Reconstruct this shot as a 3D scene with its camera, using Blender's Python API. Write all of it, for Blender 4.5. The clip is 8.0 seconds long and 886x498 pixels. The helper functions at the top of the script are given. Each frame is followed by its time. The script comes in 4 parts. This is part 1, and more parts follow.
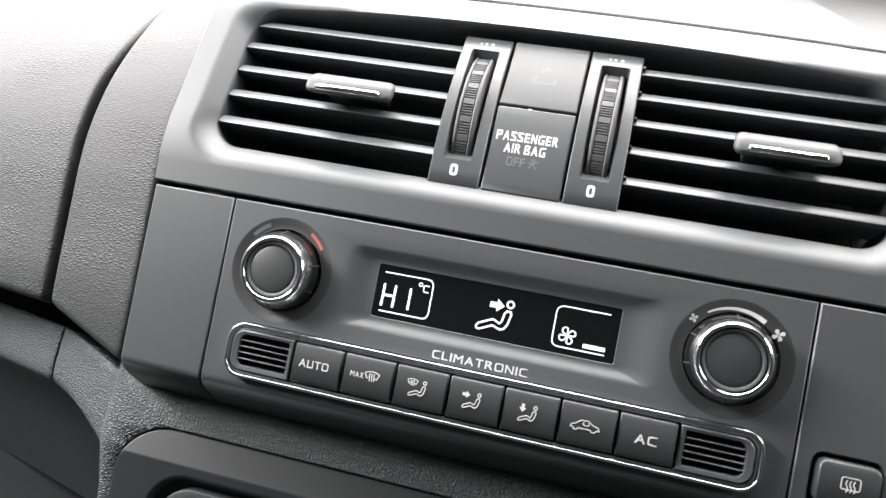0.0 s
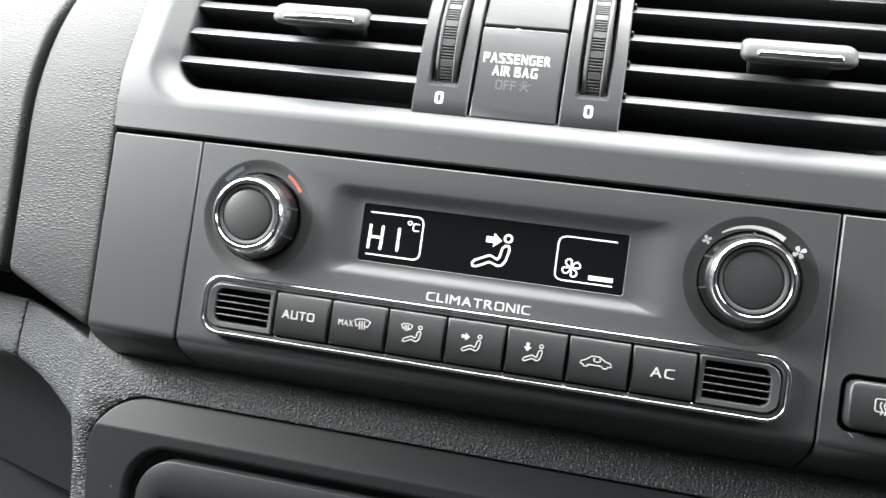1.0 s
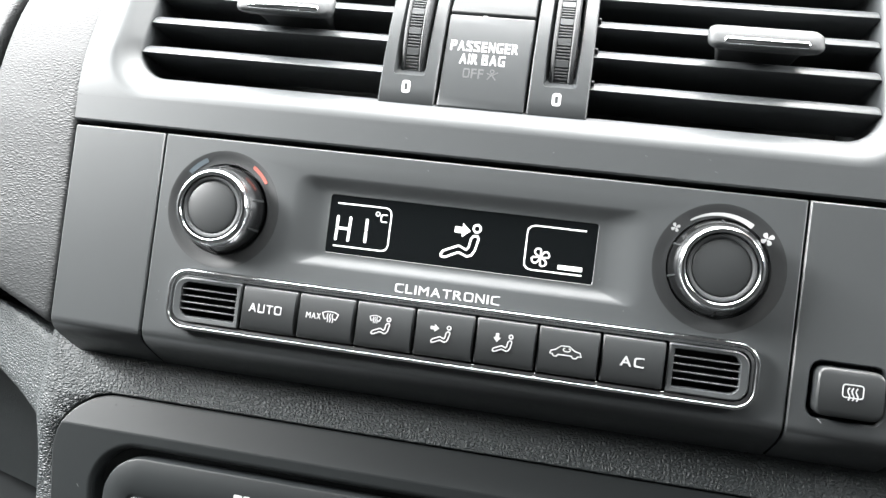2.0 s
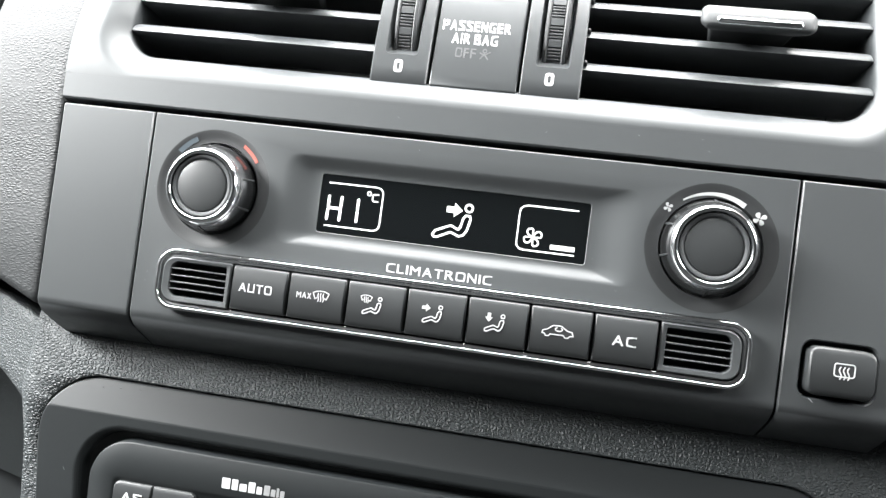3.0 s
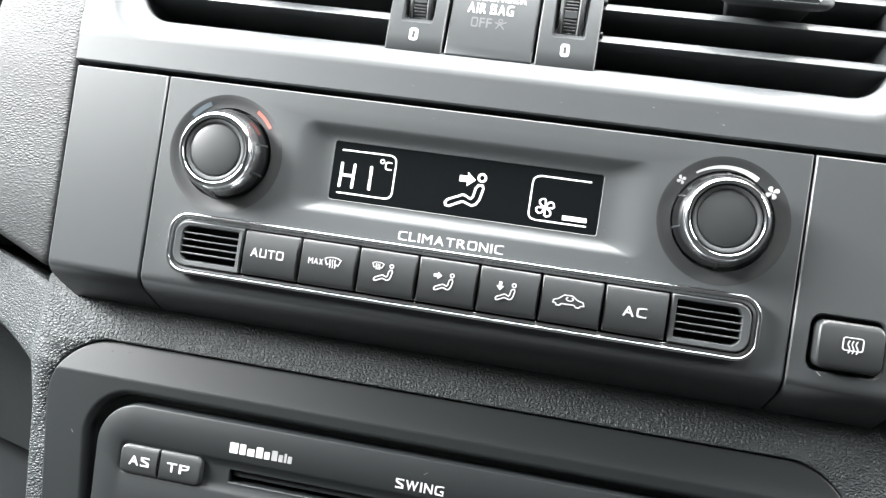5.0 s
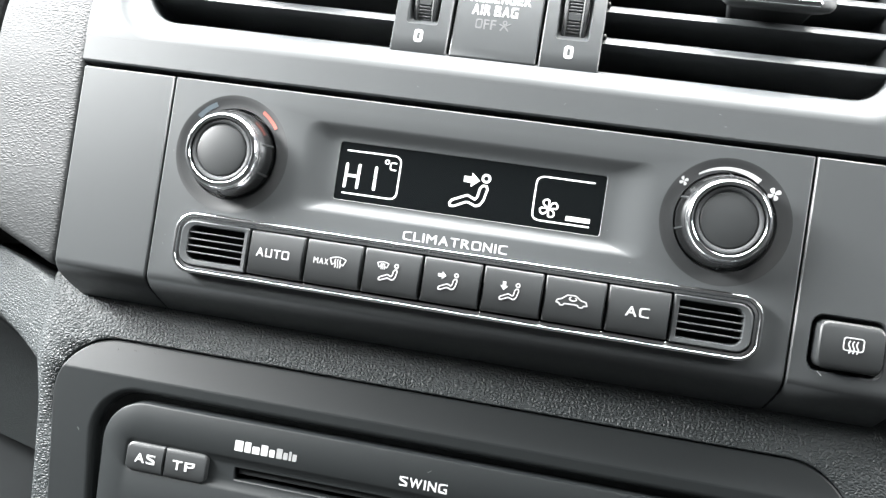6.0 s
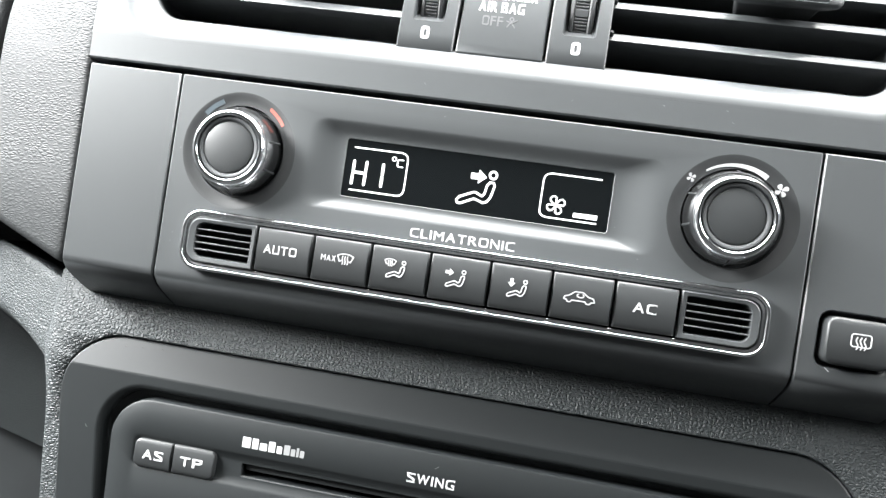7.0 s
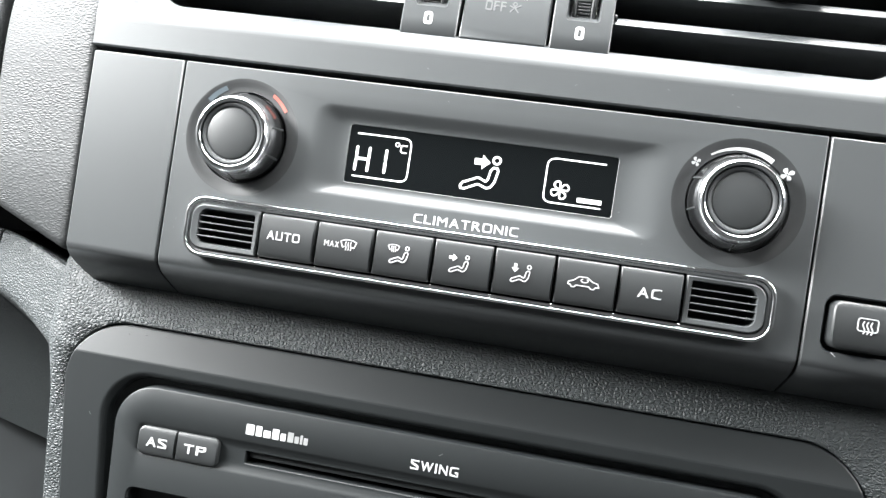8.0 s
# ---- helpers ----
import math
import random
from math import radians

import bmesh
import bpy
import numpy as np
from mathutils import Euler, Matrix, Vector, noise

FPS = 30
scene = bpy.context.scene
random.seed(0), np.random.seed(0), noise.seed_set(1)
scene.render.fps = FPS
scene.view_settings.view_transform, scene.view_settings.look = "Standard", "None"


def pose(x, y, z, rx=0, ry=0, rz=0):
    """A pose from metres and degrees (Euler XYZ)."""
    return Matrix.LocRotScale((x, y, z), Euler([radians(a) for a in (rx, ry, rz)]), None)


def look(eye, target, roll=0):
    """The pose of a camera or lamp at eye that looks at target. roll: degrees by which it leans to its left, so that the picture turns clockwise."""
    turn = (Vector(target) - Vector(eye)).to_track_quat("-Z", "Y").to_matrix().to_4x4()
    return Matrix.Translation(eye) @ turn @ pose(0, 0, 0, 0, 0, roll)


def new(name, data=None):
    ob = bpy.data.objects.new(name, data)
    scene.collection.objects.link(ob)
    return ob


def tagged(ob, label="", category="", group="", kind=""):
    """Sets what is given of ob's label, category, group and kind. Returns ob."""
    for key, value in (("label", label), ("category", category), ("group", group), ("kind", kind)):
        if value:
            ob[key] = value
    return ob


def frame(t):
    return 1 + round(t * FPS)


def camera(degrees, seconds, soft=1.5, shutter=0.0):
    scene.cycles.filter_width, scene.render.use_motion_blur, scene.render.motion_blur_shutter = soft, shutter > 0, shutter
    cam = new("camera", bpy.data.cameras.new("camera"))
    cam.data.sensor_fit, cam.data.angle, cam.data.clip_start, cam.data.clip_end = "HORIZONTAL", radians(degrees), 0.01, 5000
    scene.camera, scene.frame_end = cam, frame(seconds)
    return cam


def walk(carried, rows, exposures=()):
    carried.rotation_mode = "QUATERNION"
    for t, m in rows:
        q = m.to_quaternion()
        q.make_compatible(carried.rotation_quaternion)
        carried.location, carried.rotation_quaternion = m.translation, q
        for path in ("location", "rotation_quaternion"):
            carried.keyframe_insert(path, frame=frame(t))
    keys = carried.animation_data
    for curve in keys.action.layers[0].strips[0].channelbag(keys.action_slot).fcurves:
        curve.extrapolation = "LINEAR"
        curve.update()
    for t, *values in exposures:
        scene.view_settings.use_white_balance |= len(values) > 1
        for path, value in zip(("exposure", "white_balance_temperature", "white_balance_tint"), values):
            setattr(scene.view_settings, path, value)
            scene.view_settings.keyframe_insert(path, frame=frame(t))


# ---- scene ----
cam = camera(59.1, 8.0, soft=1.34, shutter=0.5)

# Frame of the centre stack: x right, y into the dashboard, z up along the stack, which leans back.
STACK = pose(0, 0, 0.62, -25, 0, 0)

PATH = [
    (0, (0.03474, -0.26201, -0.01497), (92.229, -10.795, 11.550)),
    (0.2, (0.03182, -0.25885, -0.01777), (92.162, -9.913, 11.460)),
    (0.3, (0.02945, -0.25586, -0.01949), (91.822, -9.555, 11.038)),
    (0.5, (0.02975, -0.25113, -0.01900), (91.247, -8.997, 10.792)),
    (0.7, (0.03206, -0.24660, -0.02205), (91.963, -8.612, 10.761)),
    (0.8, (0.03068, -0.24734, -0.02499), (92.216, -8.277, 10.455)),
    (0.9, (0.03005, -0.24414, -0.03104), (92.285, -8.057, 10.446)),
    (1, (0.03050, -0.24115, -0.03204), (91.632, -7.846, 10.325)),
    (1.2, (0.03377, -0.23781, -0.02945), (91.481, -7.591, 10.334)),
    (1.5, (0.03534, -0.23793, -0.02780), (90.991, -7.416, 9.976)),
    (1.7, (0.03456, -0.23781, -0.02931), (91.187, -7.295, 9.579)),
    (2.8, (0.03425, -0.23707, -0.03651), (91.200, -7.208, 8.230)),
    (3, (0.03424, -0.23623, -0.03823), (91.358, -7.378, 8.267)),
    (3.5, (0.03330, -0.23707, -0.04295), (91.380, -7.967, 8.289)),
    (4, (0.03278, -0.23648, -0.04578), (91.171, -8.303, 8.277)),
    (4.5, (0.03161, -0.23755, -0.04520), (91.129, -8.338, 8.078)),
    (4.7, (0.03118, -0.23688, -0.04523), (90.741, -8.398, 8.009)),
    (5.8, (0.03001, -0.23953, -0.04400), (90.414, -8.757, 8.225)),
    (6, (0.02954, -0.23945, -0.04473), (90.453, -8.625, 8.021)),
    (6.5, (0.02849, -0.23872, -0.04469), (90.313, -8.645, 8.041)),
    (7, (0.02750, -0.23995, -0.04461), (90.112, -8.544, 8.071)),
    (7.2, (0.02900, -0.24149, -0.04511), (89.897, -8.537, 8.428)),
    (7.5, (0.03087, -0.24243, -0.04563), (90.371, -8.496, 8.360)),
    (7.7, (0.02864, -0.24171, -0.04785), (90.238, -8.402, 8.360)),
    (8, (0.02877, -0.23890, -0.04885), (90.038, -8.467, 8.514)),
]
walk(cam, [(t, STACK @ pose(*eye, *turn)) for t, eye, turn in PATH],
     exposures=[(0.0, -0.82, 6600, 14), (0.5, -0.69, 6560, 12.5), (1.0, -0.52, 6470, 10.4), (1.5, -0.29, 6440, 10.1), (3.0, -0.11, 6420, 10.0), (3.5, -0.01, 6400, 9.8), (4.5, 0.09, 6400, 9.8), (6.0, 0.14, 6400, 9.8), (8.0, 0.22, 6400, 9.8)])

# ---------------------------------------------------------------- light
world = bpy.data.worlds.new("sky")
scene.world = world
world.use_nodes = True
wn = world.node_tree.nodes
sky = wn.new("ShaderNodeTexSky")
sky.sky_type, sky.sun_disc = "NISHITA", False
sky.dust_density, sky.ozone_density = 8.0, 0.3
sky.sun_elevation, sky.sun_rotation = radians(55), radians(20)
wn["Background"].inputs["Strength"].default_value = 0.14
world.node_tree.links.new(sky.outputs[0], wn["Background"].inputs["Color"])

sun = new("sun", bpy.data.lights.new("sun", "SUN"))
sun.data.energy, sun.data.angle, sun.data.color = 0.5, radians(20), (1.0, 0.98, 0.95)
sun.matrix_world = look((-0.6, 1.6, 3.0), (0, 0, 0.6))


def window_light(name, eye, target, w, h, watts):
    ob = new(name, bpy.data.lights.new(name, "AREA"))
    ob.data.shape, ob.data.size, ob.data.size_y, ob.data.energy = "RECTANGLE", w, h, watts
    ob.data.color = (1.0, 1.0, 0.985)
    ob.matrix_world = look(eye, target)
    return ob


window_light("windscreen_daylight", (-0.22, 0.24, 0.99), (-0.22, 0.0, 0.56), 1.06, 0.60, 78.0)
window_light("driver_window_daylight", (-0.62, -0.10, 0.94), (-0.54, -0.06, 0.40), 0.36, 0.24, 48.0)
window_light("passenger_window_daylight", (0.66, 0.0, 0.94), (0, 0.02, 0.60), 0.34, 0.20, 9.0)

# ---------------------------------------------------------------- materials
def shader(name, base, rough, metal=0.0, spec=0.5):
    m = bpy.data.materials.new(name)
    m.use_nodes = True
    b = m.node_tree.nodes["Principled BSDF"]
    b.inputs["Base Color"].default_value = (*base, 1)
    b.inputs["Roughness"].default_value = rough
    b.inputs["Metallic"].default_value = metal
    b.inputs["Specular IOR Level"].default_value = spec
    return m, m.node_tree.nodes, m.node_tree.links, b


def textured(name, base, rough, grain=2500.0, bump=0.05, vary=0.07, metal=0.0, spec=0.5, wear=0.025):
    """Moulded plastic or metal: fine grain in the relief, broad change in colour and gloss."""
    m, n, l, b = shader(name, base, rough, metal, spec)
    co = n.new("ShaderNodeTexCoord")
    fine, broad, mid = (n.new("ShaderNodeTexNoise") for _ in range(3))
    fine.inputs["Scale"].default_value, fine.inputs["Detail"].default_value = grain, 2
    broad.inputs["Scale"].default_value, broad.inputs["Detail"].default_value = 35, 4
    mid.inputs["Scale"].default_value, mid.inputs["Detail"].default_value = 420, 5
    for t in (fine, broad, mid):
        l.new(co.outputs["Object"], t.inputs["Vector"])
    mix = n.new("ShaderNodeMix")
    mix.data_type = "RGBA"
    mix.inputs[6].default_value = (*[c * (1 - vary) for c in base], 1)
    mix.inputs[7].default_value = (*[min(1, c * (1 + vary)) for c in base], 1)
    l.new(broad.outputs["Fac"], mix.inputs["Factor"])
    l.new(mix.outputs[2], b.inputs["Base Color"])
    rng = n.new("ShaderNodeMapRange")
    rng.inputs["From Min"].default_value, rng.inputs["From Max"].default_value = 0.3, 0.7
    rng.inputs["To Min"].default_value, rng.inputs["To Max"].default_value = rough - wear, rough + wear
    l.new(mid.outputs["Fac"], rng.inputs["Value"])
    l.new(rng.outputs["Result"], b.inputs["Roughness"])
    bp = n.new("ShaderNodeBump")
    bp.inputs["Strength"].default_value, bp.inputs["Distance"].default_value = bump, 0.0002
    l.new(fine.outputs["Fac"], bp.inputs["Height"])
    l.new(bp.outputs["Normal"], b.inputs["Normal"])
    return m


def leather_grain(name, base, rough, cell, depth, stretch=(1, 1, 1), least=1.0, crease_shade=(0.82, 1.08), spec=0.5):
    """Embossed soft skin: cells uneven in size, with shade painted into the creases between their lighter tops."""
    m, n, l, b = shader(name, base, rough, 0.0, spec)
    co, mp = n.new("ShaderNodeTexCoord"), n.new("ShaderNodeMapping")
    mp.inputs["Scale"].default_value = stretch
    l.new(co.outputs["Object"], mp.inputs["Vector"])
    warp, add = n.new("ShaderNodeTexNoise"), n.new("ShaderNodeVectorMath")
    warp.inputs["Scale"].default_value, warp.inputs["Detail"].default_value = cell * 0.7, 3
    l.new(mp.outputs[0], warp.inputs["Vector"])
    sc = n.new("ShaderNodeVectorMath")
    sc.operation, sc.inputs["Scale"].default_value = "SCALE", 0.6 / cell
    l.new(warp.outputs["Color"], sc.inputs[0])
    l.new(mp.outputs[0], add.inputs[0])
    l.new(sc.outputs[0], add.inputs[1])
    v = n.new("ShaderNodeTexVoronoi")
    v.feature = "DISTANCE_TO_EDGE"
    v.inputs["Scale"].default_value = cell
    l.new(add.outputs[0], v.inputs["Vector"])
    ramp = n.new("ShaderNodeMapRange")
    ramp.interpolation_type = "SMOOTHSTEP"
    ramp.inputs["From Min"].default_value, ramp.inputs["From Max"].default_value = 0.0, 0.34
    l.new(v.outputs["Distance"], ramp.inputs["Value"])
    # the embossing fades where the skin is stretched smooth
    gate, mask, cut = n.new("ShaderNodeTexNoise"), n.new("ShaderNodeMapRange"), n.new("ShaderNodeMath")
    gate.inputs["Scale"].default_value, gate.inputs["Detail"].default_value = 38, 3
    mask.interpolation_type = "SMOOTHSTEP"
    mask.inputs["From Min"].default_value, mask.inputs["From Max"].default_value = 0.47, 0.62
    mask.inputs["To Min"].default_value = least
    cut.operation = "MULTIPLY"
    l.new(mp.outputs[0], gate.inputs["Vector"])
    l.new(gate.outputs["Fac"], mask.inputs["Value"])
    l.new(mask.outputs["Result"], cut.inputs[0])
    l.new(ramp.outputs["Result"], cut.inputs[1])
    fold = n.new("ShaderNodeTexNoise")
    fold.inputs["Scale"].default_value, fold.inputs["Detail"].default_value = cell * 0.28, 4
    l.new(mp.outputs[0], fold.inputs["Vector"])
    mul = n.new("ShaderNodeMath")
    mul.operation = "MULTIPLY_ADD"
    mul.inputs[1].default_value = 0.6
    l.new(fold.outputs["Fac"], mul.inputs[0])
    l.new(cut.outputs[0], mul.inputs[2])
    bp = n.new("ShaderNodeBump")
    bp.inputs["Strength"].default_value, bp.inputs["Distance"].default_value = 1.0, depth
    l.new(mul.outputs[0], bp.inputs["Height"])
    l.new(bp.outputs["Normal"], b.inputs["Normal"])
    # painted shade: base colour darkened in the creases, lightened on the cell tops
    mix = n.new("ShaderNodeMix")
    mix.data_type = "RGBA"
    mix.inputs[6].default_value = (*[c * crease_shade[0] for c in base], 1)
    mix.inputs[7].default_value = (*[c * crease_shade[1] for c in base], 1)
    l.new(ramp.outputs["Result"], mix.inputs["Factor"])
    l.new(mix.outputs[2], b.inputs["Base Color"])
    return m


def glowing(name, colour, strength):
    m, n, l, b = shader(name, (0.7, 0.7, 0.7), 0.4)
    b.inputs["Emission Color"].default_value = (*colour, 1)
    b.inputs["Emission Strength"].default_value = strength
    return m


FASCIA = textured("fascia_plastic", (0.0468, 0.0506, 0.0523), 0.43)
BEZEL = textured("bezel_plastic", (0.0465, 0.0505, 0.0524), 0.50)
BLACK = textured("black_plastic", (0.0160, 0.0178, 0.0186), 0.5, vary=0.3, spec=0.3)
SLAT = textured("slat_plastic", (0.0577, 0.0620, 0.0642), 0.40)
TAB = textured("handle_plastic", (0.036, 0.0387, 0.0398), 0.56, bump=0.12, spec=0.4)
KNOB = textured("knob_rubber", (0.025, 0.0272, 0.0281), 0.43, spec=0.5)
WHEEL = textured("wheel_rubber", (0.0420, 0.0452, 0.0468), 0.60)
DISH = textured("dial_plastic", (0.0205, 0.0220, 0.0228), 0.50)
KEY = textured("key_plastic", (0.0240, 0.0260, 0.0268), 0.40)
RADIO = textured("radio_plastic", (0.0120, 0.0140, 0.0147), 0.48, spec=0.32)
STRIP = textured("strip_plastic", (0.0446, 0.0480, 0.0496), 0.38)
HAZARD = textured("hazard_plastic", (0.0400, 0.0430, 0.0440), 0.50, spec=0.4)
# knob flank: same chrome as its ring, dark reflections put into the colour
FLANK = textured("darkened_chrome", (0.27, 0.275, 0.28), 0.20, grain=900, bump=0.01, vary=0.05, metal=1.0, wear=0.03)
SATIN = textured("satin_grey_paint", (0.048, 0.051, 0.053), 0.60, spec=0.3)
CHROME = textured("chrome", (0.70, 0.71, 0.72), 0.12, grain=900, bump=0.01, vary=0.03, metal=1.0, wear=0.03)
FRAME_CHROME = textured("brushed_chrome", (0.60, 0.61, 0.62), 0.22, grain=900, bump=0.01, vary=0.03, metal=1.0, wear=0.03)
GLASS = textured("display_glass", (0.0042, 0.0051, 0.0055), 0.14, bump=0.0, spec=0.22, wear=0.02)
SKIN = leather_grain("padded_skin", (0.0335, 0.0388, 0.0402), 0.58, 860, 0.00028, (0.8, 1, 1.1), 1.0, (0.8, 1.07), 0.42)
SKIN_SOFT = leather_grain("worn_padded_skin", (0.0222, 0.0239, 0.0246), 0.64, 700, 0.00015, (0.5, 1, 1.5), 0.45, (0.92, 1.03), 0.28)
PRINT = textured("white_print", (0.45, 0.46, 0.46), 0.5, vary=0.05)
PALE = textured("thin_pale_print", (0.23, 0.235, 0.235), 0.5, vary=0.1)
DIM = textured("dim_print", (0.098, 0.102, 0.103), 0.5, vary=0.1)
RED = textured("red_print", (0.29, 0.072, 0.052), 0.5)
BLUE = textured("blue_print", (0.085, 0.105, 0.12), 0.5)
AMBER = textured("faded_amber_print", (0.049, 0.0455, 0.0435), 0.5)
LIT = glowing("lit_segment", (0.97, 1.0, 0.99), 0.78)
LINING = textured("headlining", (0.12, 0.12, 0.117), 0.9, grain=900, bump=0.3)
CARPET = textured("carpet", (0.0140, 0.0150, 0.0156), 0.95, grain=600, bump=0.6)
TRIM = textured("door_trim", (0.0280, 0.0300, 0.0310), 0.6)

MM = 0.001


# ---------------------------------------------------------------- mesh helpers (millimetres)
class Shape:
    def __init__(self):
        self.v, self.f = [], []

    def loop(self, pts):
        at = len(self.v)
        self.v += [tuple(p) for p in pts]
        return list(range(at, at + len(pts)))

    def bridge(self, a, b, closed=True):
        k = len(a)
        for i in range(k if closed else k - 1):
            j = (i + 1) % k
            self.f.append((a[i], a[j], b[j], b[i]))

    def loft(self, loops, closed=True, cap0=False, cap1=False):
        ids = [self.loop(p) for p in loops]
        for a, b in zip(ids, ids[1:]):
            self.bridge(a, b, closed)
        if cap0:
            self.f.append(tuple(reversed(ids[0])))
        if cap1:
            self.f.append(tuple(ids[-1]))
        return self

    def box(self, x0, x1, y0, y1, z0, z1, r=0.3):
        """A box with its front (y0) edges rounded by r."""
        o = rect(x0, x1, z0, z1, min(r * 1.5, (x1 - x0) / 2.2, (z1 - z0) / 2.2), 2)
        i = rect(x0 + r, x1 - r, z0 + r, z1 - r, max(0.02, min(r * 0.8, (x1 - x0) / 2.2 - r, (z1 - z0) / 2.2 - r)), 2)
        return self.loft([at_y(o, y1), at_y(o, y0 + r), at_y(i, y0)], cap0=True, cap1=True)

    def sheet(self, outer, holes, y=0.0, cuts=(), bend=None):
        """A face with holes in the plane y, cut at heights and then bent by y = bend(x, z)."""
        bm = bmesh.new()
        for ring in (outer, *holes):
            vs = [bm.verts.new((px, 0, pz)) for px, pz in ring]
            for a, b in zip(vs, vs[1:] + vs[:1]):
                bm.edges.new((a, b))
        bmesh.ops.triangle_fill(bm, use_beauty=True, edges=bm.edges[:])
        for c in cuts:
            bmesh.ops.bisect_plane(bm, geom=bm.verts[:] + bm.edges[:] + bm.faces[:], plane_co=(0, 0, c), plane_no=(0, 0, 1))
        bm.verts.index_update()
        at = len(self.v)
        self.v += [(q.co.x, y + (bend(q.co.x, q.co.z) if bend else 0), q.co.z) for q in bm.verts]
        self.f += [tuple(at + q.index for q in f.verts) for f in bm.faces]
        bm.free()
        return self

    def mesh(self, name, material, sharp=38):
        bm = bmesh.new()
        vs = [bm.verts.new((x * MM, y * MM, z * MM)) for x, y, z in self.v]
        for f in self.f:
            try:
                bm.faces.new([vs[i] for i in f])
            except ValueError:
                pass
        bmesh.ops.remove_doubles(bm, verts=bm.verts[:], dist=1e-6)
        bmesh.ops.recalc_face_normals(bm, faces=bm.faces[:])
        for f in bm.faces:
            f.smooth = True
        for e in bm.edges:
            e.smooth = len(e.link_faces) == 2 and e.calc_face_angle(0) < radians(sharp)
        me = bpy.data.meshes.new(name)
        bm.to_mesh(me)
        bm.free()
        me.materials.append(material)
        return me


def part(name, shape, material, parent=None, label="", sharp=38):
    me = shape.mesh(name, material, sharp) if isinstance(shape, Shape) else shape
    ob = new(name, me)
    ob.parent = parent
    return tagged(ob, label)


def thing(name, label, category, m=STACK, group="", kind=""):
    ob = new(name)
    ob.empty_display_size = 0.02
    ob.matrix_world = m
    return tagged(ob, label, category, group, kind)


def fillet(corners, seg=6):
    """An outline from (x, z, radius) corners."""
    out, k = [], len(corners)
    for i, (x, z, r) in enumerate(corners):
        p, a, b = Vector((x, z)), Vector(corners[i - 1][:2]), Vector(corners[(i + 1) % k][:2])
        if r <= 0:
            out.append((x, z))
            continue
        u, w = (a - p).normalized(), (b - p).normalized()
        half = u.angle(w) / 2
        d = r / math.tan(half)
        c = p + (u + w).normalized() * (r / math.sin(half))
        s, e = p + u * d - c, p + w * d - c
        a0 = math.atan2(s.y, s.x)
        turn = (math.atan2(e.y, e.x) - a0 + math.pi) % (2 * math.pi) - math.pi
        for q in range(seg + 1):
            g = a0 + turn * q / seg
            out.append((c.x + r * math.cos(g), c.y + r * math.sin(g)))
    return out


def rect(x0, x1, z0, z1, r=0.0, seg=5):
    return fillet([(x0, z0, r), (x1, z0, r), (x1, z1, r), (x0, z1, r)], seg)


def circle(x, z, r, k=64):
    return [(x + r * math.cos(2 * math.pi * i / k), z + r * math.sin(2 * math.pi * i / k)) for i in range(k)]


def at_y(pts, y):
    return [(px, y, pz) for px, pz in pts]


def inset(pts, d):
    """The outline moved inwards by d (for a counter-clockwise outline)."""
    out, k = [], len(pts)
    for i in range(k):
        p, a, b = Vector(pts[i]), Vector(pts[i - 1]), Vector(pts[(i + 1) % k])
        u, w = (p - a), (b - p)
        u = u.normalized() if u.length > 1e-6 else w.normalized()
        w = w.normalized() if w.length > 1e-6 else u
        n1, n2 = Vector((-u.y, u.x)), Vector((-w.y, w.x))
        n = (n1 + n2)
        n = n.normalized() if n.length > 1e-6 else n1
        out.append(tuple(p + n * (d / max(0.4, n.dot(n1)))))
    return out


def between(a, b, t):
    """The outline part of the way from one to another with as many points."""
    return [(p[0] + (q[0] - p[0]) * t, p[1] + (q[1] - p[1]) * t) for p, q in zip(a, b)]


def turned(profile, x, z, k=72):
    """A solid of revolution round the y axis from (radius, y) rows."""
    return Shape().loft([at_y(circle(x, z, r, k), y) for r, y in profile], cap0=profile[0][0] > 0.01, cap1=True)


def spline(points, per=6):
    """A smooth line through the given tuples."""
    p = [Vector(q) for q in points]
    p = [2 * p[0] - p[1]] + p + [2 * p[-1] - p[-2]]
    out = []
    for i in range(1, len(p) - 2):
        for s in range(per):
            t = s / per
            out.append(0.5 * (2 * p[i] + (p[i + 1] - p[i - 1]) * t + (2 * p[i - 1] - 5 * p[i] + 4 * p[i + 1] - p[i + 2]) * t * t
                              + (3 * p[i] - p[i - 1] - 3 * p[i + 1] + p[i + 2]) * t ** 3))
    out.append(p[-2])
    return out


